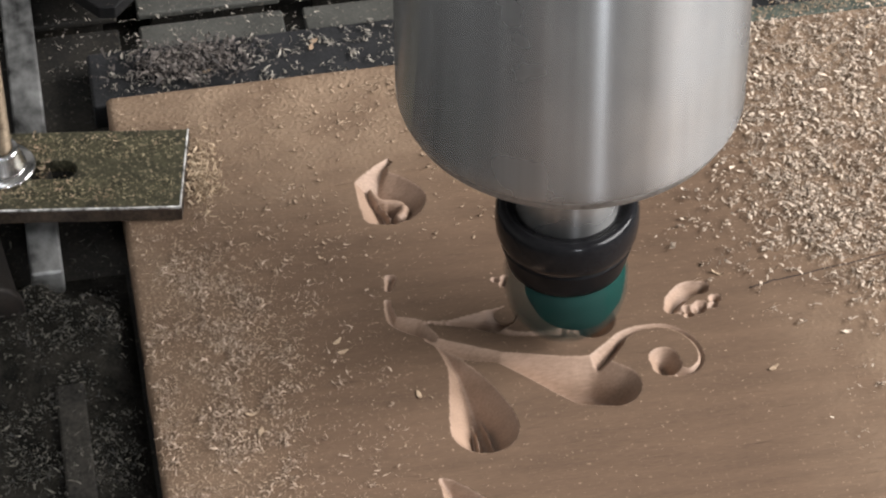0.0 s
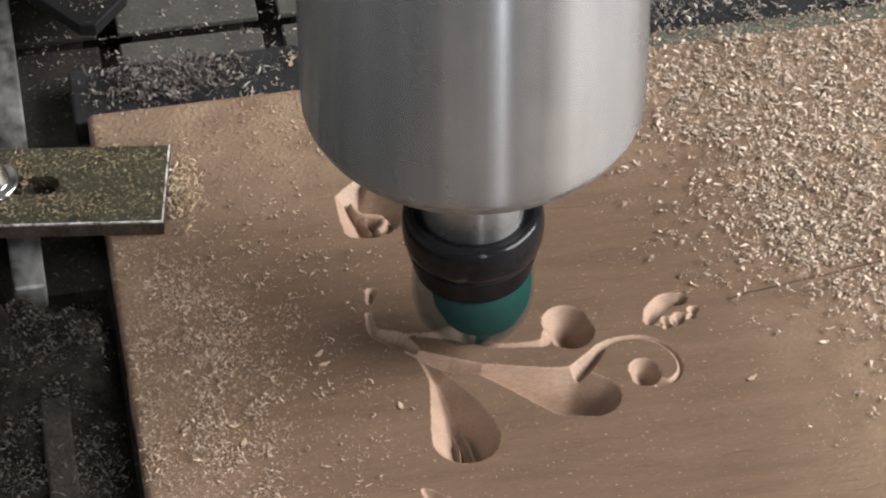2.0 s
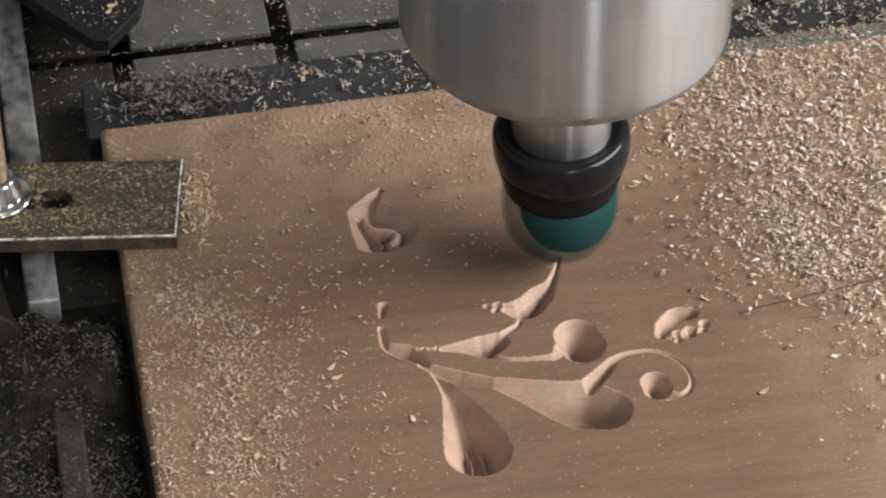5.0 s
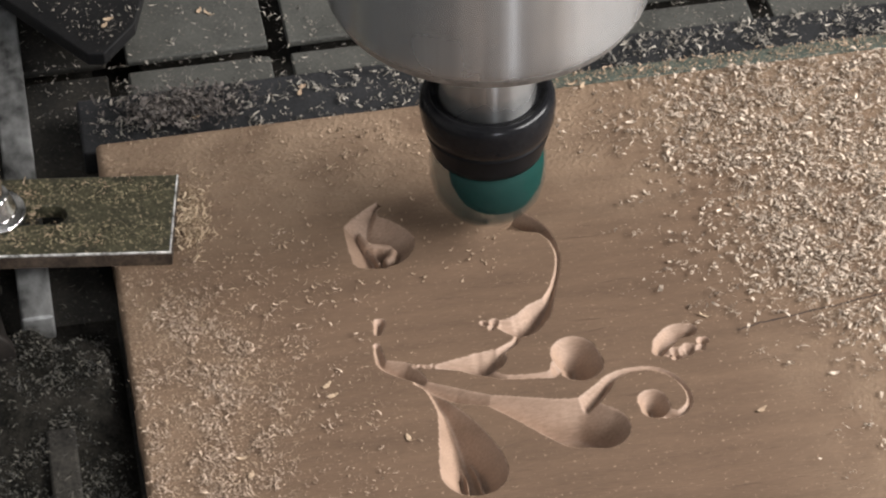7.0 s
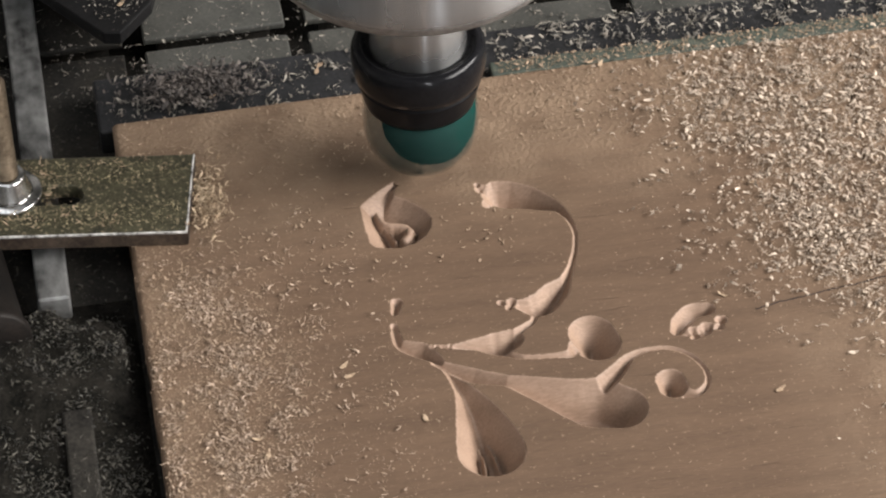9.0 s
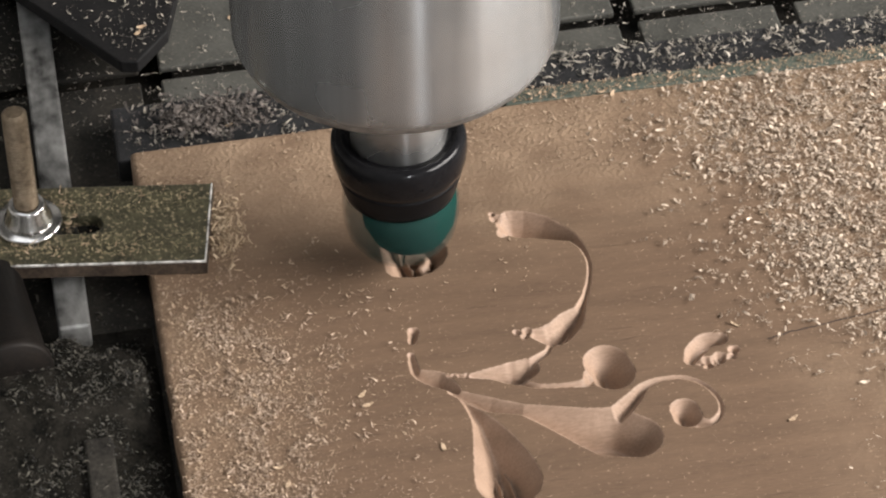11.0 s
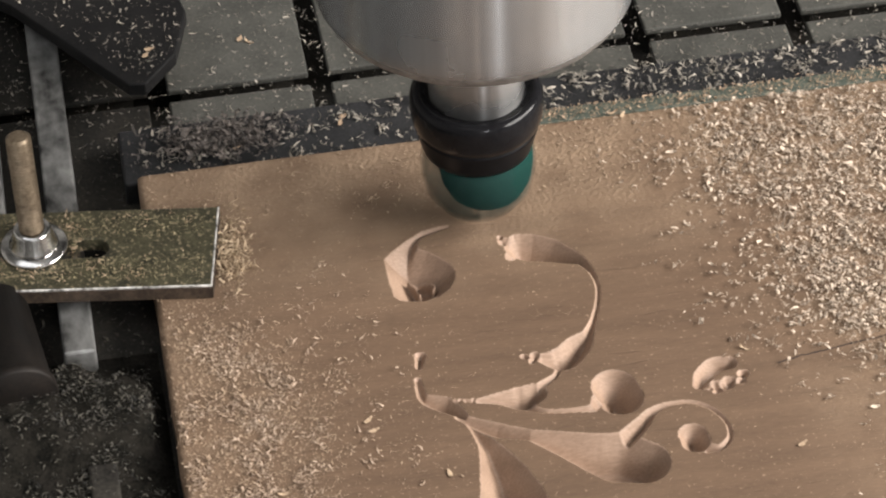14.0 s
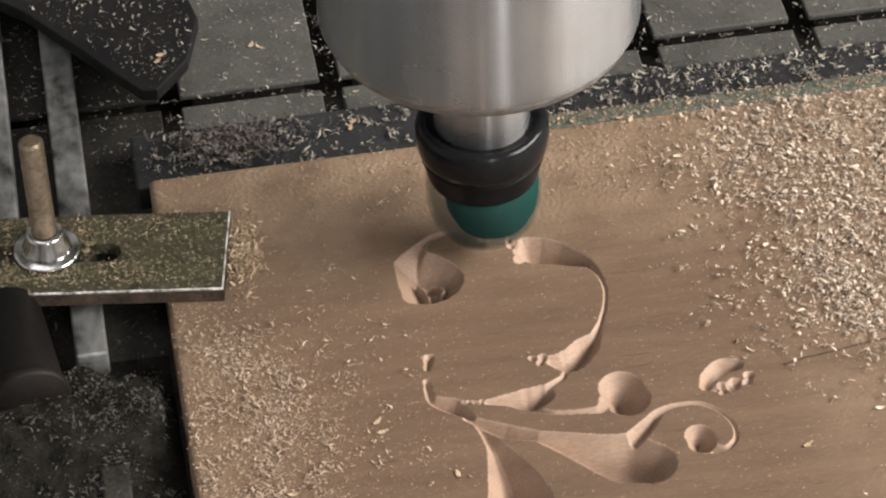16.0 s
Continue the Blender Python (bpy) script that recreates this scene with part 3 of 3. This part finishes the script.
uncut("vein", 2.7, 3.6, 3)
uncut("leaf_mid", 3.55, 4.15, 5)
uncut("curl", 4.2, 6.2, 6)
uncut("curl_head", 6.3, 7.3, 5)
uncut("rag", 7.2, 7.6, 2)
uncut("rag_low", 7.2, 7.5, 1)
uncut("arm_tip", 13.5, 13.9, 2)

# a curled stump of wood in the hook, cut away when the tool comes back to it
STUMP = [(64.4, -46.6, 0.8, 1), (65.2, -49.2, 1.2, 1), (66.8, -51.2, 1.1, 1), (69.4, -51.9, 1.0, 1), (71.8, -53.4, 1.5, 1), (71.6, -56.0, 1.8, 1), (69.8, -58.0, 1.2, 1)]
line_of = samples(STUMP, 0.4)
bm, rows = bmesh.new(), []
for k, (x, y, w, _) in enumerate(line_of):
    a, b = line_of[max(k - 1, 0)], line_of[min(k + 1, len(line_of) - 1)]
    u = Vector((b[0] - a[0], b[1] - a[1])).normalized()
    w = w * (0.75 + 0.35 * noise.noise((k * 0.45, 1.7, 0)))
    rows.append([bm.verts.new(((x - 68 - u.y * w * c) / 1000, (y + 53 + u.x * w * c) / 1000, h / 1000)) for c, h in ((-2.2, -7.4), (-1.0, -2.9), (-0.5, -2.2), (0.3, -2.0), (1.0, -3.0), (2.2, -7.4))])
for lo, hi in zip(rows, rows[1:]):
    for k in range(5):
        bm.faces.new((lo[k], lo[k + 1], hi[k + 1], hi[k]))
for ring in (rows[0], rows[-1]):
    bm.faces.new(ring)
stump = tagged(part("uncut_curl", bm, M_CUT, None, "", True), "pale curl of uncut wood standing in the hollow", "uncut wood")
stump.location = (0.068, -0.053, 0)
PLUGS.append((stump, 0.068, -0.053, 0.0, 11.6))

# ---- strips behind the board ----
tagged(part("batten", slab(-0.0035, 0.42, 0.0012, 0.0235, ZT, -0.004, 0.0008), M_BATTEN), "dark blue-grey plastic strip behind the board", "batten")
tagged(part("green_strip", slab(0.104, 0.42, 0.0003, 0.0062, -0.0038, -0.0008, 0.0006), M_GREEN), "dusty green plastic strip along the board", "strip")

# ---- clamp ----
clamp = tagged(empty("clamp"), "yellow zinc clamp plate holding the board, strewn with chips", "clamp")
P = [Vector((0.0200, -0.0219)), Vector((0.0147, -0.0513)), Vector((-0.075, -0.0378)), Vector((-0.070, -0.0085))]
slot_c, slot_u = Vector((-0.036, -0.0283)), Vector((0.989, -0.149)).normalized()
slot_v = Vector((-slot_u.y, slot_u.x))
hole = []
for k in range(24):
    a = 2 * math.pi * k / 24
    off = slot_u * ((0.0225 if math.cos(a) > 0 else -0.0225) + 0.0036 * math.cos(a)) + slot_v * 0.0036 * math.sin(a)
    hole.append(tuple(slot_c + off))
part("plate", prism([tuple(p) for p in P], 0.0002, 0.0046, 0.0004, hole), M_ZINC, clamp)
for a, b, w in ((P[0], P[1], 0.0008), (P[1], P[2], 0.0008)):
    u = (b - a).normalized()
    n = Vector((u.y, -u.x)) * (1 if (a - slot_c).dot(Vector((u.y, -u.x))) > 0 else -1)
    part("worn_edge", prism([tuple(a - u * 0.0002 + n * 0.0002), tuple(b + u * 0.0002 + n * 0.0002), tuple(b - n * 0.0003), tuple(a - n * 0.0003)], 0.0040, 0.00475, 0.0002), M_EDGE, clamp, "bright bare steel edge")
    part("flank", prism([tuple(a - u * 0.0001 + n * 0.0003), tuple(b + u * 0.0001 + n * 0.0003), tuple(b + n * 0.00002), tuple(a + n * 0.00002)], 0.0003, 0.0040, 0), M_FLANK, clamp, "brown rusty side of the plate")
BX, BY = -0.0292, -0.0285
prof = [(0.0, 0.0030)]
z = 0.0030
while z < 0.0425:
    prof += [(0.0027, z), (0.0033, z + 0.0004), (0.0033, z + 0.0005), (0.0027, z + 0.0009)]
    z += 0.0010
stud = part("threaded_stud", lathe(prof + [(0.0030, 0.0428), (0.0024, 0.0434), (0.0, 0.0436)], 28, (BX, BY)), M_BRASS, clamp, "brass-coloured threaded stud")
part("washer", lathe([(0.0045, 0.0047), (0.0088, 0.0047), (0.0090, 0.0053), (0.0086, 0.0060), (0.0045, 0.0062)], 40, (BX, BY)), M_CHROME, stud, "chromed round washer", True)
part("flange_nut", lathe([(0.0033, 0.0062), (0.0066, 0.0062), (0.0064, 0.0070), (0.0054, 0.0084), (0.0050, 0.0112), (0.0045, 0.0119), (0.0033, 0.0119)], 6 * 6, (BX, BY)), M_CHROME, stud, "chromed nut with a flange", True)

# ---- rails, pipe and dark plate beside the board ----
tagged(part("steel_bar", slab(-0.0253, -0.0168, -0.0605, 0.12, ZT, -0.0040, 0.0007), M_STEEL), "worn bright steel bar on the table", "steel bar", "steel bars")
tagged(part("steel_bar", slab(-0.0450, -0.0362, -0.030, 0.12, ZT, -0.0040, 0.0007), M_STEEL), "worn bright steel bar on the table", "steel bar", "steel bars")
tagged(part("dusty_bar", slab(-0.0225, -0.0152, -0.21, -0.099, ZT, -0.0054, 0.0007), M_DUSTY), "dull dust-covered bar in the chip heap", "steel bar", "steel bars")
bm = lathe([(0, 0), (0.0098, 0), (0.0104, 0.0006), (0.0104, 0.0028), (0.0098, 0.0034), (0.0096, 0.0040), (0.0096, 0.034), (0, 0.034)], 40)
bmesh.ops.transform(bm, matrix=pose(-0.0375, -0.0770, -0.0020, -90, 0, 8), verts=bm.verts)
tagged(part("pipe", bm, M_RUST, None, "", True), "dark rusty round pipe end lying under the clamp", "pipe")
dark = [(-0.060, 0.105), (-0.0283, 0.0745), (0.0013, 0.0333), (0.0059, 0.0324), (0.0156, 0.0441), (0.0205, 0.0622), (0.0174, 0.0785), (0.02, 0.13), (-0.05, 0.14)]
tagged(part("dark_plate", prism(dark, -0.0002, 0.0040, 0.0004), M_PLATE_BLACK), "black cast plate corner strewn with pale chips", "plate")

# ---- wood chips ----
def right_edge(y):
    return 0.147 + 0.006 * np.sin(y * 90) + np.clip(-0.055 - y, 0, 1) * 0.42


def dense_right(x, y):
    return (0.12 * soft(x, right_edge(y) - 0.03, right_edge(y)) + 0.88 * soft(x, right_edge(y) - 0.004, right_edge(y) + 0.024)) * (0.35 + 0.65 * soft(y, -0.16, -0.07)) * (np.abs(y + 0.1018 - 0.146 * (x - 0.152)) > 0.0011)


def fine_left(x, y):
    e = 0.026 + 0.010 * np.sin(y * 60 + 1) + np.clip(-0.09 - y, 0, 1) * 0.25
    return (0.75 * (1 - soft(x, e - 0.014, e + 0.012)) + 0.12 * (1 - soft(x, 0.035, 0.08))) * (0.25 + 0.75 * soft(-y, 0.045, 0.075))


def top_band(x, y):
    return soft(y, -0.034, -0.012) * (0.35 + 0.5 * soft(x, 0.02, 0.11))


def away(x, y):
    """0 inside the carved strokes, 1 outside."""
    ok = np.where((x > 0.0595) & (x < 0.079) & (y < -0.036) & (y > -0.0635), 0.0, 1.0)
    for st in STROKES.values():
        for q in samples(st, 1.2):
            ok[(x * 1000 - q[0]) ** 2 + (y * 1000 - q[1]) ** 2 < (q[2] + 0.6) ** 2] = 0
    return ok


chips("coarse_chips", tufts(scatter(27000, 0.11, 0.25, -0.19, -0.002, lambda x, y: dense_right(x, y) * (0.5 + 0.5 * patchy(x, y, 330))), 6, 0.0010), 0.0, (0.0007, 0.0034), M_CHIP_PALE, "curled pale shavings strewn over the board", 0.0012, 0.75, (1.2, 6.0), (0.08, 0.32))
chips("dust_crumbs", scatter(60000, 0.10, 0.25, -0.19, -0.002, dense_right), 0.0, (0.0003, 0.0011), M_CHIP, "fine crumbs among the shavings on the board", 0.0003, 0.5)
chips("fine_chips", tufts(scatter(34000, 0.001, 0.085, -0.19, -0.002, lambda x, y: fine_left(x, y) * away(x, y)), 3, 0.0006), 0.0, (0.0004, 0.0019), M_CHIP, "fine brown chips on the dusty board", 0.0002, 0.45, (1.2, 6.0), (0.06, 0.22))
chips("left_shavings", tufts(scatter(19000, 0.002, 0.06, -0.19, -0.045, lambda x, y: 0.65 * fine_left(x, y) * patchy(x, y, 160, 0.05) * away(x, y)), 5, 0.0008), 0.0, (0.0008, 0.0030), M_CHIP_CREAM, "thin cream shavings in loose tufts on the board", 0.0007, 0.6, (1.5, 6.0), (0.06, 0.2))
chips("edge_chips", tufts(scatter(4200, 0.002, 0.20, -0.04, -0.001, top_band), 3, 0.0008), 0.0, (0.0005, 0.0026), M_CHIP, "scattered chips along the rear edge of the board", 0.0002, 0.45, (1.2, 6.0), (0.08, 0.25))
chips("stray_chips", scatter(4200, 0.002, 0.19, -0.19, -0.002, lambda x, y: 0.55 * away(x, y)), 0.0, (0.0002, 0.0011), M_CHIP, "stray crumbs on the swept board", 0.0, 0.35)
chips("clamp_pile", np.column_stack((rng.normal(0.0212, 0.0026, 800), rng.normal(-0.035, 0.0070, 800))), 0.0, (0.0012, 0.0050), M_CHIP_TAN, "fluffy tan chips heaped against the clamp", 0.0026, 0.75, (1.5, 6.0), (0.05, 0.16))


def on_clamp(x, y):
    d = (np.array((x, y)).T - np.array(slot_c)) @ np.array(slot_v)
    e = (np.array((x, y)).T - np.array(P[0])) @ np.array(slot_u)
    clear = (x - BX) ** 2 + (y - BY) ** 2 > 0.0093 ** 2
    return ((np.abs(d + 0.0) < 0.0125) & (e < -0.003) & clear) * np.where((np.abs(d) < 0.0035) & (e > -0.036), 0.0, 0.9)


chips("clamp_chips", scatter(9000, -0.05, 0.02, -0.053, -0.008, on_clamp), 0.0047, (0.0002, 0.0012), M_CHIP_GOLD, "fine golden chips lying on the clamp plate", 0.0003, 0.6, (1.2, 5.6), (0.15, 0.45))
chips("clamp_tufts", tufts(scatter(420, -0.05, 0.02, -0.053, -0.008, lambda x, y: on_clamp(x, y) * (0.15 + 0.85 * (1 - soft(x, -0.012, 0.006)))), 7, 0.0009), 0.0047, (0.0008, 0.0032), M_CHIP_TAN, "tufts of tan shavings on the clamp plate", 0.0010, 0.7, (1.5, 6.0), (0.06, 0.2))
chips("batten_pile", np.column_stack((rng.normal(0.0245, 0.0088, 1300), np.clip(rng.normal(0.0135, 0.0040, 1300), 0.004, 0.0225))), -0.0040, (0.0018, 0.0056), M_CHIP_SOOTY, "sooty shavings heaped on the plastic strip", 0.0034, 0.8, (1.5, 6.0), (0.08, 0.22))
chips("batten_chips", tufts(scatter(2600, 0.0, 0.24, 0.002, 0.0225, lambda x, y: 0.2 + 0.25 * soft(x, 0.08, 0.12)), 6, 0.0008), -0.0040, (0.0008, 0.0044), M_CHIP_GREY, "grey dusty chips on the plastic strip", 0.0008, 0.7, (1.5, 6.0), (0.07, 0.22))
chips("table_chips", tufts(scatter(8000, -0.1, 0.26, 0.024, 0.13, lambda x, y: 0.5 + 0 * x), 5, 0.0012), ZT, (0.0004, 0.0026), M_CHIP_GREY, "grey dusty chips on the table", 0.0002, 0.6, (1.2, 6.0), (0.08, 0.25))
chips("dark_plate_chips", scatter(1100, -0.03, 0.018, 0.035, 0.10, lambda x, y: ((y > 0.0745 - 1.39 * (x + 0.0283) + 0.004) & (y > 0.0324 + 1.2 * (x - 0.0059) + 0.002)) * 0.9), 0.0040, (0.0006, 0.0026), M_CHIP_GREY, "pale chips on the black plate", 0.0003)
chips("table_edge_chips", scatter(2600, -0.07, -0.0015, -0.058, 0.03, lambda x, y: ((x > -0.0165) | ((x < -0.027) & (x > -0.0345))) * 0.5), ZT, (0.0006, 0.0028), M_CHIP_DARK, "dusty chips on the dark table beside the board", 0.0006)


def heap_height(x, y):
    """The dust heap beside the board, in metres above the table."""
    y0 = 0.004 * np.sin(x * 170) + 0.002 * np.sin(x * 520 + 1)
    crest = soft(-y + y0, 0.058, 0.074) * (0.0046 + 0.0052 * (1 - soft(-y, 0.084, 0.104)))
    lump = np.array([noise.noise((a * 70, b * 70, 0.3)) + 0.5 * noise.noise((a * 260, b * 260, 2.3)) for a, b in zip(np.ravel(x), np.ravel(y))]).reshape(np.shape(x))
    return np.maximum(0.0002, crest + 0.0016 * lump * soft(-y, 0.06, 0.075)) * (1 - 0.9 * soft(x, -0.0055, -0.0015))


hx, hy = np.meshgrid(np.linspace(-0.095, -0.0012, 64), np.linspace(-0.21, -0.0565, 100), indexing="ij")
hz = ZT + heap_height(hx, hy)
hi = np.arange(hx.size).reshape(hx.shape)
heap = finish("dust_heap", np.column_stack((hx.ravel(), hy.ravel(), hz.ravel())).tolist(), np.stack((hi[:-1, :-1], hi[1:, :-1], hi[1:, 1:], hi[:-1, 1:]), -1).reshape(-1, 4).tolist(), [M_SOOT], None, "", True)
tagged(heap, "black oily dust heaped on the table", "dust heap", "", "stuff")
spots = tufts(scatter(11000, -0.09, -0.003, -0.20, -0.058, lambda x, y: (0.15 + 0.85 * patchy(x, y, 110)) * soft(-y, 0.054, 0.072)), 6, 0.0010)
on_bar = (spots[:, 0] > -0.0222) & (spots[:, 0] < -0.0155) & (spots[:, 1] < -0.0995)
spots = spots[~on_bar | (rng.random(len(spots)) < 0.35)]
on_bar = (spots[:, 0] > -0.0225) & (spots[:, 0] < -0.0152) & (spots[:, 1] < -0.099)
chips("heap_chips", spots, np.where(on_bar, -0.0053, ZT + heap_height(spots[:, 0], spots[:, 1])), (0.0005, 0.0028), M_CHIP_DARK, "dusty dark chips strewn on the heap", 0.0010, 0.7, (1.5, 6.0), (0.07, 0.22))

chips("strip_chips", scatter(2000, 0.106, 0.25, 0.0006, 0.0062, lambda x, y: 0.8 + 0 * x), -0.0008, (0.0005, 0.0022), M_CHIP, "chips caught on the green strip", 0.0003)

# ---- single shavings ----
def shaving_mesh(name, length, width, curl, seed, mat):
    """One bent shaving with a ragged outline and a real thickness."""
    r = random.Random(seed)
    top, n = [], 7
    for k in range(n):
        a = (k / (n - 1) - 0.5) * curl
        w = width * (0.35 + 0.65 * math.sin(math.pi * (k + 0.6) / n)) * r.uniform(0.7, 1.15)
        x, z = length * math.sin(a) / curl, length * (1 - math.cos(a)) / curl
        top += [(x, -w / 2 + r.uniform(-0.1, 0.1) * width, z), (x, w / 2 + r.uniform(-0.1, 0.1) * width, z + r.uniform(0, 0.25) * width)]
    verts = top + [(x, y, z + 0.00014) for x, y, z in top]
    m, faces = len(top), []
    for k in range(n - 1):
        a, b, c, d = 2 * k, 2 * k + 2, 2 * k + 3, 2 * k + 1
        faces += [(a, d, c, b), (a + m, b + m, c + m, d + m), (a, b, b + m, a + m), (d, d + m, c + m, c)]
    faces += [(0, m, m + 1, 1), (m - 2, m - 1, 2 * m - 1, 2 * m - 2)]
    me = bpy.data.meshes.new(name)
    me.from_pydata(verts, [], faces)
    me.materials.append(mat)
    return me


M_FLAKE = mottled("tan_shaving", (0.22, 0.15, 0.095), (0.42, 0.315, 0.21), 400, 0.7, 0, 0.3)
FLAKES = [shaving_mesh("shaving", 0.0030, 0.0011, 0.8, 1, M_FLAKE), shaving_mesh("shaving", 0.0026, 0.0012, 1.1, 2, M_FLAKE), shaving_mesh("shaving", 0.0040, 0.0008, 2.0, 5, M_FLAKE)]
for k, (x, y, z, turn) in enumerate([
        (57.6, 15.0, -3.9, 70), (58.6, 17.2, -3.6, 20), (29.8, 25.0, -11.9, 80), (28.1, 10.0, -3.9, 30), (35.3, 66, -11.9, 60), (38, 64, -11.9, 140), (8.6, 47.2, 4.05, 10), (7.2, 44.6, 4.05, 50),
        (131.1, 0.8, -0.7, 15), (133.6, -1.4, 0.05, 60), (160.2, -4.4, 0.05, 40), (184.7, -4.0, 0.4, 10), (208.3, -9.4, 0.6, 30), (162.6, -56.2, 0.5, 20), (184.0, -64.1, 0.6, 80),
        (48.5, -105.9, 0.05, 20), (25.2, -128.9, 0.3, 65), (23.9, -122.9, 0.3, 10), (151.3, -130.1, 0.1, 33), (64.5, -123.6, 0.05, 100), (145.3, -95.7, 0.05, 150), (47.7, -102.1, 0.05, 45)]):
    ob = new("shaving", FLAKES[k % 3])
    ob.matrix_world = pose(x / 1000, y / 1000, z / 1000, 8 * math.sin(k * 2.3), 0, turn)
    tagged(ob, "pale tan curled wood shaving lying loose", "wood shaving", "loose shavings")

# chips that the fan sweeps off the board as the cutter comes near
CRUMBS = [shaving_mesh("chip", size, wide, bend, seed, M_CHIP) for size, wide, bend, seed in ((0.0013, 0.00035, 1.0, 11), (0.0018, 0.0003, 2.6, 12), (0.0009, 0.0005, 0.8, 13), (0.0007, 0.0003, 1.2, 14), (0.0022, 0.0005, 3.6, 15), (0.0011, 0.0003, 2.0, 16))]
SWEPT = []
dice = random.Random(21)
while len(SWEPT) < 280:
    x, y = dice.uniform(0.024, 0.10), dice.uniform(-0.075, -0.006)
    if away(np.array((x,)), np.array((y,)))[0] == 0:
        continue
    ob = new("chip", CRUMBS[len(SWEPT) % 6])
    tagged(ob, "small brown chip swept along the board", "wood chip", "swept chips")
    turn = dice.uniform(0, 360)
    to = (dice.uniform(0.002, 0.022), dice.uniform(-0.19, -0.06))
    t = (6.2 if x > 0.075 else 8.0) + dice.uniform(0, 1.6) if y > -0.05 else 9.4 + dice.uniform(0, 2.4)
    SWEPT.append((ob, x, y, turn, to, t))

# ---- the spindle ----
spindle = tagged(empty("spindle"), "brushed aluminium router spindle with a black collet nut", "router spindle")
housing = part("housing", lathe([(0.0397, 0.0814), (0.0398, 0.0815), (0.03995, 0.0822), (0.0400, 0.0824), (0.0400, 0.0860), (0.0400, 0.30), (0.037, 0.303), (0, 0.303)], 128), M_SPINDLE, spindle, "", True)
part("rim", lathe([(0, 0.0775), (0.0180, 0.0775), (0.0370, 0.0776), (0.0377, 0.0778), (0.0382, 0.0783), (0.0394, 0.0806), (0.03965, 0.0811), (0.03968, 0.08145), (0.0395, 0.0818)], 128), M_RIM, housing, "scuffed pale lower rim", True)
part("shaft", lathe([(0, 0.030), (0.0123, 0.030), (0.0123, 0.0776), (0, 0.0776)], 64), M_NECK, spindle, "bright turned steel shaft", True)
nut = part("collet_nut", lathe([(0.0123, 0.0268), (0.0136, 0.0268), (0.0143, 0.0274), (0.0148, 0.0292), (0.0157, 0.0332), (0.0161, 0.0344), (0.0162, 0.0349), (0.0159, 0.0353), (0.0123, 0.0353)], 96), M_BLACK_DULL, spindle, "worn black collet nut", True)
part("shoulder", lathe([(0.0123, 0.0354), (0.0160, 0.0354), (0.0164, 0.0358), (0.0170, 0.0378), (0.0173, 0.0410), (0.0172, 0.0434), (0.0168, 0.0447), (0.0162, 0.0455), (0.0154, 0.0459), (0.0146, 0.0458), (0.0138, 0.0450), (0.0130, 0.0446), (0.0123, 0.0446)], 96), M_BLACK, nut, "glossy rounded black shoulder", True)
fan = part("fan", lathe([(0, 0.0270), (0.0114, 0.0270), (0.0122, 0.0250), (0.0124, 0.0215), (0.0118, 0.0165), (0.0098, 0.0120), (0.0060, 0.0085), (0, 0.0068)], 64, (0.0020, -0.0006)), M_FAN, spindle, "spinning green plastic dust fan", True)
for grow, drop in ((0.955, 0.0004), (1.0, 0.0), (1.04, -0.0002)):
    part("blade_blur", lathe([(r * grow, z + drop) for r, z in ((0.0126, 0.0272), (0.0138, 0.0266), (0.0145, 0.0235), (0.0144, 0.0185), (0.0134, 0.0135), (0.0106, 0.0090), (0.0062, 0.0058), (0.0016, 0.0030))], 96), M_FAN_RIM, fan, "grey-green blur of the fan blades", True)
part("cutter", lathe([(0, -0.0012), (0.0004, -0.0010), (0.0008, 0.0020), (0.0020, 0.0060), (0.0030, 0.0120), (0.0030, 0.0300), (0, 0.0300)], 24), M_CHROME, spindle, "slim steel engraving bit", True)


# ---- movement ----
def motions():
    tool = [
        (0, 0.1031, -0.1099), (0.5, 0.1079, -0.1091), (1, 0.1059, -0.1044), (1.5, 0.1069, -0.1095), (2, 0.0859, -0.1049), (2.5, 0.0894, -0.1013), (3, 0.0946, -0.0951),
        (3.5, 0.0989, -0.0915), (4, 0.1027, -0.0872), (5.2, 0.1115, -0.071), (6.5, 0.1050, -0.0549), (7, 0.0978, -0.0509), (7.5, 0.0984, -0.041), (8, 0.0920, -0.0361),
        (8.5, 0.0850, -0.035), (9, 0.0784, -0.0358), (10.2, 0.0666, -0.0440), (11.5, 0.0639, -0.0605), (12, 0.0612, -0.0582), (12.5, 0.0615, -0.0584), (13, 0.0677, -0.0586),
        (13.5, 0.0654, -0.049), (14, 0.0876, -0.0346), (14.5, 0.0979, -0.0488), (15, 0.0934, -0.0448), (15.5, 0.0889, -0.0436), (16, 0.0852, -0.044)]
    walk(spindle, [(t, pose(x, y, 0)) for t, x, y in tool])
    for ob, x, y, turn, to, t in SWEPT:
        mid = ((x + to[0]) / 2, (y + to[1]) / 2)
        walk(ob, [(0, pose(x, y, 0.0001, 0, 0, turn)), (t, pose(x, y, 0.0001, 0, 0, turn)), (t + 0.15, pose(*mid, 0.005, 40, 20, turn + 60)), (t + 0.3, pose(*to, 0.0008, 0, 0, turn + 80)), (16, pose(*to, 0.0008, 0, 0, turn + 80))])
    for ob, x, y, z, t in PLUGS:
        walk(ob, [(0, pose(x, y, z)), (t - 0.1, pose(x, y, z)), (t + 0.15, pose(x, y, z - 0.0100)), (16, pose(x, y, z - 0.0100))])


motions()
